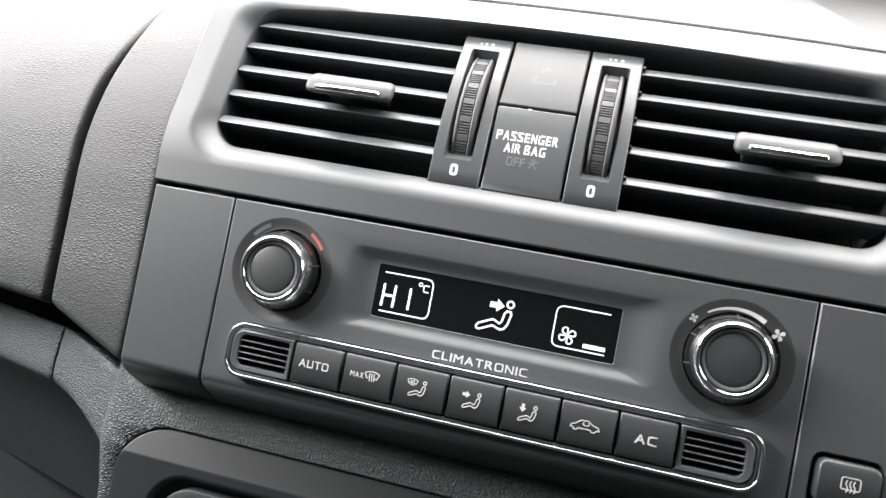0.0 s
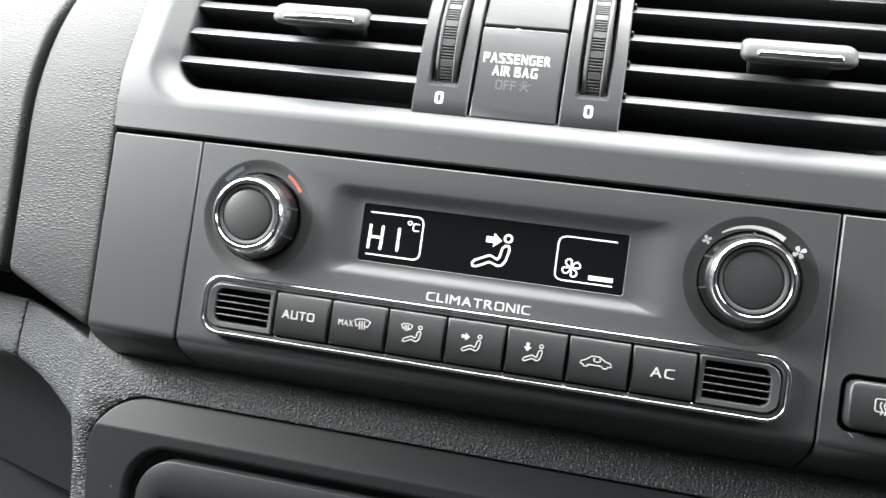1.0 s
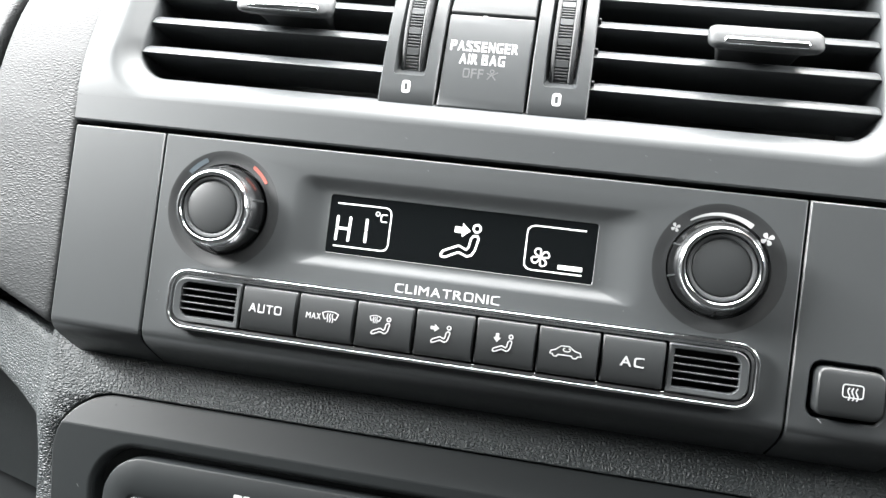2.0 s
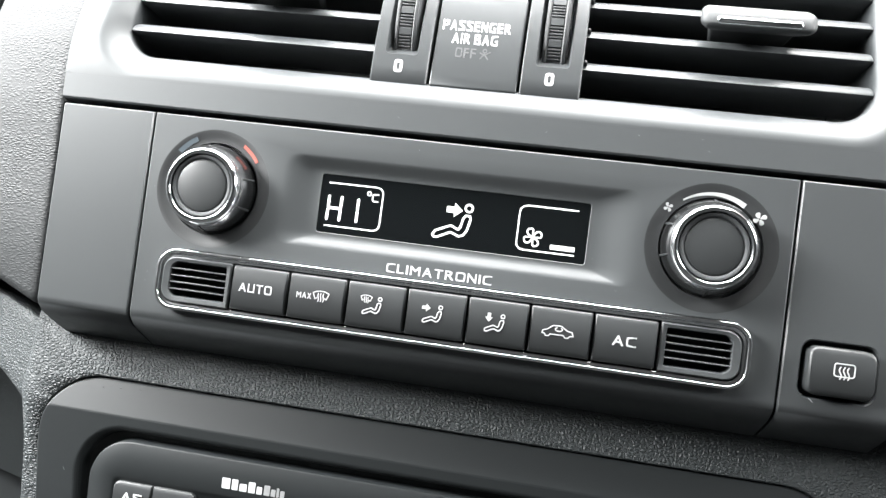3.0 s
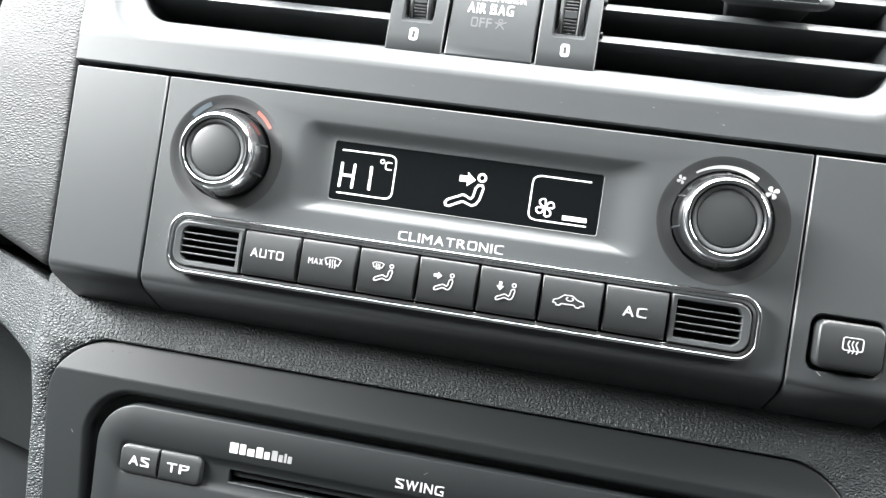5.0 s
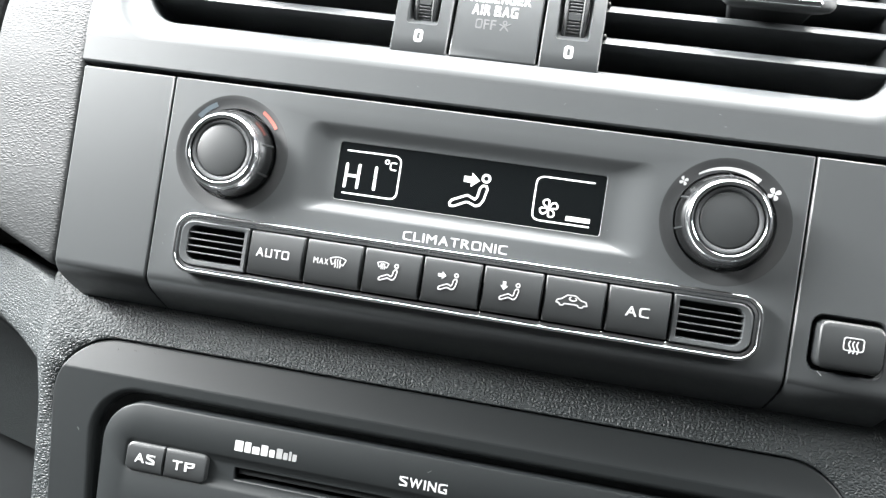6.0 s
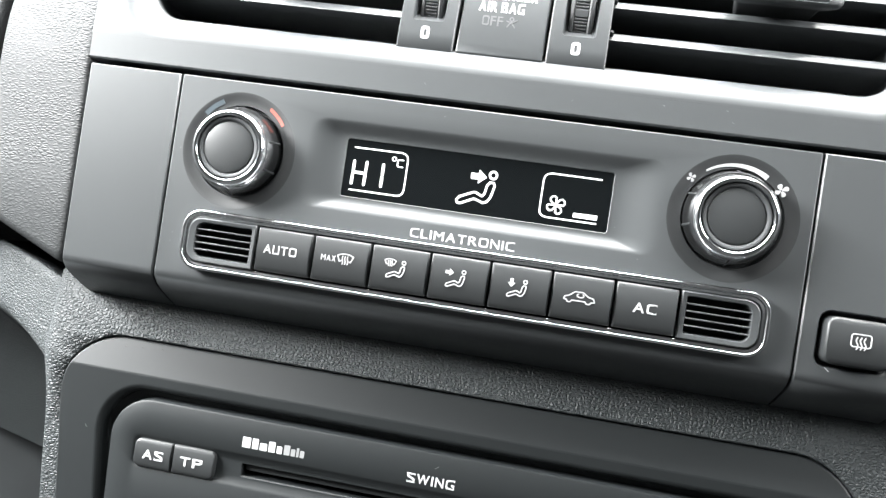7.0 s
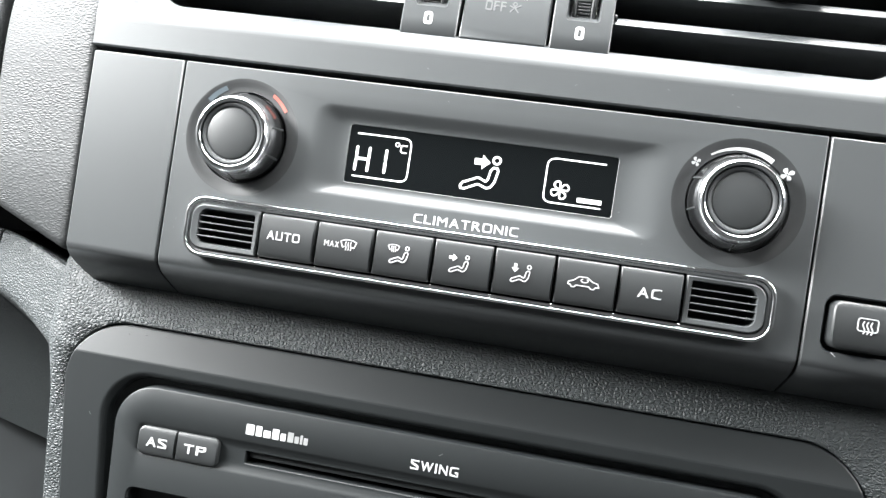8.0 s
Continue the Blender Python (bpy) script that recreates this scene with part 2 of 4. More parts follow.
def stroke(shape, pts, width, y, closed=False, thick=0.12):
    """A raised line of the given width along (x, z) points."""
    p = [Vector(q) for q in pts]
    k, h = len(p), width / 2
    left, right = [], []
    for i in range(k):
        a = p[i - 1] if (i or closed) else None
        b = p[(i + 1) % k] if (i < k - 1 or closed) else None
        u = (p[i] - a).normalized() if a is not None else (b - p[i]).normalized()
        w = (b - p[i]).normalized() if b is not None else u
        n1, n2 = Vector((-u.y, u.x)), Vector((-w.y, w.x))
        n = n1 + n2
        n = n.normalized() if n.length > 1e-4 else n1
        n = n * (h / max(0.5, n.dot(n1)))
        left.append(p[i] + n)
        right.append(p[i] - n)
    if closed:
        rings = [[(q.x, y, q.y) for q in left], [(q.x, y - thick, q.y) for q in left],
                 [(q.x, y - thick, q.y) for q in right], [(q.x, y, q.y) for q in right]]
        return shape.loft(rings)
    end, start = (p[-1] - p[-2]).normalized(), (p[0] - p[1]).normalized()

    def cap(c, d):
        s = Vector((-d.y, d.x))
        return [c + (s * math.cos(g) + d * math.sin(g)) * h for g in (math.pi / 4, math.pi / 2, 3 * math.pi / 4)]

    ring = left + cap(p[-1], end) + right[::-1] + cap(p[0], start)
    # caps as fans, the line itself as quads
    n = len(left)
    lo, ro = shape.loop([(q.x, y - thick, q.y) for q in left]), shape.loop([(q.x, y - thick, q.y) for q in right])
    shape.bridge(lo, ro, False)
    c1 = shape.loop([(q.x, y - thick, q.y) for q in cap(p[-1], end)])
    c0 = shape.loop([(q.x, y - thick, q.y) for q in cap(p[0], start)])
    shape.f += [(lo[-1], *c1, ro[-1]), (ro[0], *c0, lo[0])]
    top, low = [(q.x, y - thick, q.y) for q in ring], [(q.x, y, q.y) for q in ring]
    shape.loft([top, low])
    return shape


def blob(shape, pts, y, thick=0.12):
    """A raised flat figure with the given outline."""
    return shape.loft([at_y(pts, y), at_y(pts, y - thick)], cap1=True)


WIDTHS = {"I": 0.24, "L": 0.82, "F": 0.86, "E": 0.92, "M": 1.18, "W": 1.5, "A": 1.12, "O": 1.08, "N": 1.04, "G": 1.06}


def squared(letter, u, v):
    """Pulls the round parts of a letter (u, v from -1 to 1) towards a rounded square."""
    a, b = abs(u), abs(v)
    if letter not in "COGSUPRBD0" or a + b < 1e-6:
        return u, v
    r = math.hypot(a, b)
    grow = ((a / r) ** 5 + (b / r) ** 5) ** -0.2
    if letter in "PRBD":
        grow = 1 + (grow - 1) * min(1, max(0, (u + 0.2) / 0.5))
    if letter == "U":
        grow = 1 + (grow - 1) * min(1, max(0, (0.2 - v) / 0.5))
    return max(-1, min(1, u * grow)), max(-1, min(1, v * grow))


def letter_mesh(letter):
    """Points from -1 to 1 and faces of one letter of the built-in font."""
    cu = bpy.data.curves.new("lettering", "FONT")
    cu.body, cu.size, cu.resolution_u = letter, 1.0, 10
    ob = bpy.data.objects.new("lettering", cu)
    me = bpy.data.meshes.new_from_object(ob)
    bpy.data.objects.remove(ob)
    co = np.array([v.co[:2] for v in me.vertices])
    lo, hi = co.min(0), co.max(0)
    co = (co - lo) / (hi - lo) * 2 - 1
    faces = [tuple(p.vertices) for p in me.polygons]
    bpy.data.meshes.remove(me)
    return [squared(letter, *p) for p in co], faces


def lettering(body, x0, x1, z0, z1, y, bold=0.05, gap=0.24):
    """Raised wide square letters filling the given rectangle, each struck four times a little apart for its weight."""
    s = Shape()
    unit = (x1 - x0) / (sum(0.42 if c == " " else WIDTHS.get(c, 1.0) + gap for c in body) - gap)
    x = x0
    for c in body:
        if c == " ":
            x += 0.42 * unit
            continue
        w = WIDTHS.get(c, 1.0) * unit
        pts, faces = letter_mesh(c)
        rim = open_edges(faces)
        for strike, (dx, dz) in enumerate(((-bold, -bold), (bold, -bold), (bold, bold), (-bold, bold))):
            base, k = len(s.v), len(pts)
            flat = [(x + bold + (u + 1) / 2 * (w - 2 * bold) + dx, z0 + bold + (v + 1) / 2 * (z1 - z0 - 2 * bold) + dz) for u, v in pts]
            s.v += [(px, y - 0.1 - 0.004 * strike, pz) for px, pz in flat] + [(px, y, pz) for px, pz in flat]
            s.f += [tuple(base + q for q in f) for f in faces]
            s.f += [(base + a, base + b, base + b + k, base + a + k) for a, b in rim]
        x += w + gap * unit
    return s


def open_edges(faces):
    seen = {}
    for f in faces:
        for a, b in zip(f, f[1:] + f[:1]):
            seen[(a, b)] = seen.get((a, b), 0) + 1
    return [e for e in seen if (e[1], e[0]) not in seen]


# ---------------------------------------------------------------- cabin shell (behind and above the camera)
def shell(name, outer, holes, m, thick, material, label, category):
    """A wall of given thickness in a plane, with openings through it (metres in the plane)."""
    s = Shape()
    k = 1000
    o = [(x * k, z * k) for x, z in outer]
    hs = [[(x * k, z * k) for x, z in h] for h in holes]
    s.sheet(o, hs, 0)
    s.sheet(o, hs, thick * k)
    for ring in (o, *hs):
        s.loft([at_y(ring, 0), at_y(ring, thick * k)])
    ob = new(name, s.mesh(name, material))
    ob.matrix_world = m
    return tagged(ob, label, category, kind="structure")


shell("roof", [(-0.72, -1.3), (0.72, -1.3), (0.72, 0.10), (-0.72, 0.10)], [], pose(0, 0, 1.25, -90, 0, 0),
      0.03, LINING, "grey fabric headlining of the car roof", "headlining")
shell("floor", [(-0.72, -1.3), (0.72, -1.3), (0.72, 0.9), (-0.72, 0.9)], [], pose(0, 0, 0.0, -90, 0, 0), 0.03, CARPET,
      "dark carpeted floor of the car", "floor")
for side, name in ((-1, "wall_left"), (1, "wall_right")):
    shell(name, [(-1.3, 0.0), (0.9, 0.0), (0.9, 0.74), (0.50, 0.78), (0.10, 1.22), (-1.3, 1.22)],
          [[(-0.30, 0.80), (0.28, 0.80), (0.26, 0.86), (-0.02, 1.10), (-0.30, 1.12)]],
          pose(side * 0.73, 0, 0, 0, 0, 90), 0.03, TRIM, "dark trimmed car door wall with window openings", "door wall")
shell("wall_rear", [(-0.72, 0.0), (0.72, 0.0), (0.72, 1.22), (-0.72, 1.22)], [],
      pose(0, -1.3, 0, 0, 0, 0), 0.03, TRIM, "dark trimmed rear end of the cabin", "rear wall")
shell("wall_front", [(-0.72, 0.0), (0.72, 0.0), (0.72, 0.70), (-0.72, 0.70)], [], pose(0, 0.62, 0, 0, 0, 0), 0.03, TRIM,
      "dark bulkhead behind the dashboard", "bulkhead")

# ---------------------------------------------------------------- dashboard
ROLL = [(0, -64), (0, -20), (0, 4), (1.8, 20), (7, 38), (14.5, 54), (22.5, 67), (32, 79.5), (47, 92), (76, 106), (140, 136), (330, 232), (520, 332)]


def swell(z):
    """How far the padding swells out beside the vents at a height."""
    t = min(1, max(0, (z - 8) / 58))
    return 8.0 * t * t * (3 - 2 * t)


def pad(x_in, x_out, z_low, base, slope, k=28, edge=3.0):
    """A padded panel that rolls over to the top of the dashboard: x from its inner to its outer edge, rounded edges all round."""
    s = Shape()
    prof = spline(ROLL, 5)
    sign = 1 if x_out > x_in else -1
    wide = abs(x_out - x_in)
    cols = [0, 0.4, 1.2, 2.4, 4.2, 7] + [7 + (wide - 14) * i / k for i in range(1, k)] + [wide - 7, wide - 4.2, wide - 2.4, wide - 1.2, wide - 0.4, wide]
    loops = []
    for c in cols:
        x = x_in + sign * c
        d = min(c, wide - c)
        sink = edge * (1 - math.sqrt(max(0, 1 - (1 - min(1, d / edge)) ** 2)))
        zl = z_low(x)
        row = []
        # underside, rounded lower lip, then up the face
        for y, z in ((40, zl + 3), (12, zl + 0.5), (6, zl), (2.8, zl + 0.8), (0.9, zl + 2.4), (0.2, zl + 4.5)):
            row.append((x, base + slope * abs(x - x_in) + y + sink, z))
        for q in prof[3:]:
            y, z = q
            z = max(z, zl + 6 + 0.05 * (z + 64))
            row.append((x, base + slope * abs(x - x_in) + y + sink * (1 if y < 30 else 0.4), z - (sink * 0.7 if y > 30 else 0)))
        loops.append(row)
    if sign < 0:
        # the swelling padding leans in over the vent bezel
        lean = lambda x, z: max(0, 1 - (x_in - x) / 44) * 4.5 * min(1, max(0, (z - 38) / 40)) ** 1.5
        loops = [[(x + (30 - x) * swell(z) / 260 + lean(x, z), y - swell(z), z - (z + 20) * swell(z) / 260) for x, y, z in row] for row in loops]
    s.loft(loops, closed=False)
    back = [(x, y + 30, z - (30 if y > 40 else 0)) for x, y, z in loops[0]]
    s.loft([loops[0], back], closed=False)
    back = [(x, y + 30, z - (30 if y > 40 else 0)) for x, y, z in loops[-1]]
    s.loft([loops[-1], back], closed=False)
    return s


dash = thing("dashboard", "grey grained soft-skin car dashboard with vertical seams", "dashboard")
EDGE = lambda x: -68.5 + max(0, -138 - x) * 0.34 if x > -178 else -55.0 + max(0, -178 - x) * 0.03
part("side_pad", pad(-134.8, -178.6, EDGE, 3.0, 0.25), SKIN_SOFT, dash, "pale grey worn grained soft pad")
part("cluster_pad", pad(-182.0, -690.0, EDGE, 15.0, 0.25, 60), SKIN_SOFT, dash, "pale grey worn grained soft pad")
part("passenger_pad", pad(134.8, 690.0, lambda x: -68.5, 3.0, 0.02), SKIN_SOFT, dash, "grey grained soft pad")


def lip_roll(z):
    """How far the vent bezel's top lip leans back at a height."""
    return 0.25 * (z - 73.5 + math.sqrt((z - 73.5) ** 2 + 8))


def top_pad():
    s = Shape()
    rows = []
    for i in range(41):
        x = -134 + 268 * i / 40
        h = 90.3 - 6.4 * ((x - 1) / 135) ** 2
        lean, d = math.atan(0.32), lip_roll(h) - 3.2
        y0, z0 = h * math.sin(lean) + d * math.cos(lean), 10 + h * math.cos(lean) - d * math.sin(lean)
        rows.append([(x, y0 + a, z0 + b) for a, b in ((9, -3.6), (1.9, -1.8), (1.6, 0.2), (1.6, 1.5), (1.9, 2.1), (3.2, 2.7), (8, 4.8), (20, 9.0), (50, 22), (110, 51), (300, 147), (490, 250))])
    return s.loft(rows, closed=False)


part("top_pad", top_pad(), SKIN_SOFT, dash, "pale grey grained dashboard top")


FLANK_ROLL = ((8, 0), (4, 0.0), (1.6, 0.5), (0.2, 1.6), (-1.4, 3.8), (-5, 10), (-12, 22), (-26, 44), (-50, 74), (-110, 130))


def flank_row(x, sign, base):
    """One upright section of the flank: a dark gap behind a rounded top lip, a lit slope, an undercut below the crease."""
    near = max(0, 1 - (x - 146) / 46)
    crease = -89.6 - 16.5 * near ** 1.7
    lip = -66.2 - 9.0 * near ** 1.4
    row = [(sign * x, base + y, lip + z) for z, y in ((-26, 90), (-8, 34), (-2.6, 14), (-0.5, 6.5), (0, 4.2), (-0.3, 2.9), (-1.4, 1.9), (-4, 1.4), (-9, 0.8))]
    return row + [(sign * x, base + y, crease + dz) for dz, y in FLANK_ROLL]


def lower_side(sign=-1, reach=420):
    """The recessed lower flank beside the radio."""
    rows = []
    for i in range(57):
        x = 146.5 + reach * i / 56
        rows.append(flank_row(x, sign, 20 + 0.45 * (x - 146.5)))
    return Shape().loft(rows, closed=False)


part("lower_flank", lower_side(-1, 41.0), SKIN, dash, "dark grey grained lower dashboard flank")
part("lower_flank", lower_side(1), SKIN, dash, "dark grey grained lower dashboard flank")


def knee_panel():
    """The panel beyond the joint, which runs on towards the driver's knees."""
    cols = [(0, 60), (0, 6), (0.2, 2.4), (0.7, 1.0), (1.5, 0.3), (3, 0)] + [(3 + 24 * i, 0) for i in range(1, 13)]
    rows = [flank_row(189.2 + c, -1, 39.4 + 0.45 * c + d) for c, d in cols]
    return Shape().loft(rows, closed=False)


def lower_seam():
    """The dark joint that runs down the lower flank."""
    line = [Vector(q) for q in flank_row(188.35, -1, 38.9)[2:-1]]
    return Shape().loft([[(q.x + 1.1 * math.cos(g), q.y + 2.6 + 1.1 * math.sin(g), q.z) for g in np.linspace(0, 2 * math.pi, 9)[:8]] for q in line],
                        cap0=True, cap1=True)


def radio_outline(grow=0.0):
    return fillet([(-126.2 - grow, -212, 0), (121.5 + grow, -212, 0), (131.8 + grow, -91.0 + grow, 20.5 + grow), (-136.6 - grow, -91.0 + grow, 20.5 + grow)], 12)


def finely(ring):
    """The outline with its long upright sides cut into short steps."""
    out = []
    for a, b in zip(ring, ring[1:] + ring[:1]):
        n = 30 if abs(a[1] - b[1]) > 50 else 1
        out += [(a[0] + (b[0] - a[0]) * t / n, a[1] + (b[1] - a[1]) * t / n) for t in range(n)]
    return out


def console_skin():
    """The grained band round the radio: a rolled edge to the flanks and a hollow under the controls."""
    s = Shape()
    outer = fillet([(-135.4, -225, 0), (135.4, -225, 0), (142, -70, 3), (-142, -70, 3)], 6)
    edge = finely(outer)
    hole = radio_outline(0.9)
    bend = lambda x, z: 13.5 + max(0, -100 - z) * 0.06 + max(0, z + 100) * 0.22
    s.sheet(edge, [hole], 0, (-90, -92, -100, -125, -150, -175), bend)
    wall = [[(x, bend(x, z), z) for x, z in hole], [(x, bend(x, z) + 0.6, z) for x, z in inset(hole, 0.5)], [(x, 30, z) for x, z in inset(hole, 0.5)]]
    s.loft(wall)
    rim = []
    for y, wide, slim in ((0, 0, 0), (0.35, 1.6, 0.6), (1.3, 3.2, 1.1), (3.0, 4.8, 1.5), (5.5, 6.4, 1.7), (9, 8.4, 1.8), (14, 11.4, 1.9), (20, 15, 2.0), (30, 22, 2.1)):
        row = []
        for x, z in edge:
            w = min(1, max(0, (z + 122) / 24))
            w = w * w * (3 - 2 * w)
            row.append((x * (1 + (slim + (wide - slim) * w) / 144), bend(x, z) + y, z))
        rim.append(row)
    s.loft(rim)
    return s


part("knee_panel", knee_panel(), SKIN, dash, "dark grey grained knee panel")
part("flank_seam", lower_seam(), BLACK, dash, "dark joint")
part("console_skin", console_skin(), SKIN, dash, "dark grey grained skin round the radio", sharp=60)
# added black boxes behind the joints and the pad gap, to keep them dark
gap_filler = Shape()
gap_filler.box(-134, 134, 16, 22, -74, 6, 0.5)
gap_filler.box(-700, 700, 262, 268, -420, -28, 0.5)
part("gap_filler", gap_filler, BLACK, dash, "added black filler that keeps joints and gaps dark")

# ---------------------------------------------------------------- flat control panels
UNDER = [(0.0, -64.2), (0.12, -65.2), (0.45, -66.2), (1.0, -67.2), (1.9, -68.3), (3.2, -69.5), (5.2, -70.8), (8.4, -72.5), (13, -74.9), (18, -77.3), (24, -79)]


def panel(x0, x1, holes=(), soft=0.45):
    """A flat moulded panel with fine edges whose lower end curves under."""
    s = Shape()
    s.sheet([(x0 + soft, -64.2), (x1 - soft, -64.2), (x1 - soft, -soft), (x0 + soft, -soft)], holes, 0)
    prof = [(12, 0), (soft, 0), (0, -soft)] + UNDER
    rows = [[(x0 + soft, y, z) for y, z in prof], [(x1 - soft, y, z) for y, z in prof]]
    a, b = rows
    s.loft([a[:3], b[:3]], closed=False)
    s.loft([a[3:], b[3:]], closed=False)
    for x, d in ((x0, 1), (x1, -1)):
        edge = [(x + d * soft, y, z) for y, z in prof[1:]]
        side = [(x, y + soft, z) for y, z in prof[1:]]
        deep = [(x, y + 12, z) for y, z in prof[1:]]
        s.loft([edge, side, deep], closed=False)
    return s


blank = thing("blank_trim_panel", "plain matt dark grey plastic trim panel beside the climate controls", "trim panel")
part("panel_face", panel(-133.0, -100.7), FASCIA, blank)

switch = thing("switch_panel", "matt dark grey plastic panel holding the rear window heater switch", "switch panel")
KEY_HOLE = rect(105.2, 126.6, -62.0, -44.8, 3.6)
sp = panel(100.7, 133.0, [KEY_HOLE])
sp.loft([at_y(KEY_HOLE, 0), at_y(inset(KEY_HOLE, 0.4), 0.5), at_y(inset(KEY_HOLE, 0.4), 9)], cap1=True)
part("panel_face", sp, FASCIA, switch)


def key_cap(x0, x1, z0, z1, y_face, crown, r=0.5, back=4.0, rows=10, round_corner=0.6, curve=None, corners=None):
    """A key with a face crowned from top to bottom and rounded edges."""
    s = Shape()
    bl, br, tr, tl = corners or [round_corner] * 4
    o = fillet([(x0, z0, bl), (x1, z0, br), (x1, z1, tr), (x0, z1, tl)], 5 if corners else 3)
    i = inset(o, r)

    def face_y(z):
        t = (z - (z0 + z1) / 2) / ((z1 - z0) / 2)
        return y_face + (curve(z) if curve else crown * t * t)

    s.loft([at_y(o, y_face + back), [(x, face_y(z) + r, z) for x, z in o], [(x, face_y(z) + 0.3 * r, z) for x, z in inset(o, r * 0.4)],
            [(x, face_y(z), z) for x, z in i]], cap0=True)
    cuts = [z0 + r + (z1 - z0 - 2 * r) * q / rows for q in range(1, rows)]
    s.sheet(i, [], 0, cuts, lambda x, z: face_y(z))
    return s, face_y


ks, _ = key_cap(106.9, 125.0, -60.3, -46.5, -3.6, 1.0, 0.7, 10, 10, 2.6)
heater = part("heater_key", ks, KEY, switch, "black rounded push switch")


def screen_heater_symbol(s, x0, x1, z0, z1, y, w, waves=3):
    stroke(s, rect(x0, x1, z0 + (z1 - z0) * 0.16, z1, 0.7, 3), w, y, True)
    for i in range(waves):
        x = x0 + (x1 - x0) * (0.3 + 0.2 * i)
        h = z1 - z0
        pts = [(x + 0.32 * math.sin(t * 2 * math.pi), z0 + h * (0.0 + 0.78 * t)) for t in np.linspace(0, 1, 9)]
        stroke(s, pts, w, y - 0.03)
    return s


part("heater_symbol", screen_heater_symbol(Shape(), 113.6, 119.0, -54.9, -50.6, -3.6, 0.34), PRINT, heater, "white screen heater symbol")

# ---------------------------------------------------------------- climate controls
climate = thing("climate_control_panel", "dark grey climate panel with display, chrome-ringed knobs and key row", "climate control")
KX, KZ, DISH_R = 77.4, -22.6, 19.0
LCD_HOLE = fillet([(-54.0, -35.9, 3.0), (56.0, -35.9, 3.0), (56.0, -9.4, 3.5), (-53.0, -9.4, 3.5)], 5)
LCD_RIM = fillet([(-42.4, -32.0, 0.8), (42.0, -32.0, 0.8), (42.0, -13.5, 0.8), (-42.4, -13.5, 0.8)], 5)
ROW = rect(-90.9, 91.3, -62.3, -43.2, 6.2, 8)
fs = panel(-100, 100, [circle(-KX, KZ, DISH_R), circle(KX, KZ, DISH_R), inset(LCD_HOLE, -1.4), inset(ROW, -0.3)])
fs.loft([at_y(between(inset(LCD_HOLE, -1.4), inset(LCD_RIM, -0.6), q / 9), 2.5 * (3 * (q / 9) ** 2 - 2 * (q / 9) ** 3) ** 0.9) for q in range(10)] + [at_y(inset(LCD_RIM, -0.4), 2.5), at_y(inset(LCD_RIM, -0.2), 2.45), at_y(LCD_RIM, 2.6), at_y(LCD_RIM, 4.0)])
fs.loft([at_y(inset(ROW, -0.3), 0), at_y(inset(ROW, -0.3), 8)])
part("fascia", fs, FASCIA, climate, "matt dark grey fascia")

DISH_ROWS = [(DISH_R, 0.0), (DISH_R - 0.6, 0.08), (DISH_R - 1.4, 0.32), (DISH_R - 2.4, 0.66), (DISH_R - 3.4, 0.85), (14.9, 0.9)]


def in_dish(shape, x):
    """Lays a flat mark into the shallow dish round a knob."""
    rows = DISH_ROWS[::-1]
    shape.v = [(a, b + float(np.interp(math.hypot(a - x, c - KZ), [r for r, _ in rows], [d for _, d in rows])), c) for a, b, c in shape.v]
    return shape


for x in (-KX, KX):
    dish = turned(DISH_ROWS + [(14.6, 3.0)], x, KZ)
    dish.f = [f for f in dish.f if len(f) == 4] + [f for f in dish.f if len(f) > 4][-1:]
    part("dial_dish", dish, DISH, climate, "darker shallow dish round the knob")


def open_turned(profile, x):
    """A ring of revolution, open at both ends."""
    ring = turned(profile, x, KZ, 96)
    ring.f = [f for f in ring.f if len(f) == 4]
    return ring


def knob(x):
    body = part("knob", turned([(14.0, 2.0), (13.95, -0.6), (13.65, -2.4), (13.2, -4.2), (12.65, -5.9), (12.15, -6.9), (11.8, -6.8)], x, KZ, 96), FLANK, climate, "dark polished knob with a chrome ring")
    part("chrome_ring", open_turned([(12.1, -6.4), (12.25, -6.9), (12.1, -7.4), (11.75, -8.15), (11.35, -8.65), (11.0, -8.92), (10.7, -9.0), (10.4, -8.9), (10.1, -8.6), (9.9, -8.15), (9.8, -7.6), (9.78, -7.0)], x), CHROME, body, "polished chrome ring")
    part("inner_ring", open_turned([(9.66, -7.0), (9.62, -7.75), (9.5, -7.98), (9.3, -8.03), (8.8, -7.85), (8.35, -7.55), (8.2, -7.1)], x), SATIN, body, "satin grey inner ring")
    cap = [(8.25, -6.7), (8.2, -7.4), (8.0, -7.65), (7.6, -7.77), (6.5, -7.97), (5.0, -8.16), (3.4, -8.3), (1.8, -8.38), (0.4, -8.4)]
    part("cap", turned(cap, x, KZ, 96), KNOB, body, "black soft-touch cap")
    for g in (-24, 16, 156, 196, 90, 270):
        a = radians(g)
        s = Shape().box(-0.3, 0.3, -0.14, 0.4, -2.9, 2.9, 0.1)
        c, sn = math.cos(a), math.sin(a)
        # a fine dark groove laid along the flank
        flank = lambda v: 13.52 - v[1] + 0.25 * v[2]
        s.v = [(x + flank(v) * c - v[0] * sn, -3.0 + v[2], KZ + flank(v) * sn + v[0] * c) for v in s.v]
        part("grip_rib", s, BLACK, body)
    return body


knob(-KX)
knob(KX - 0.5)


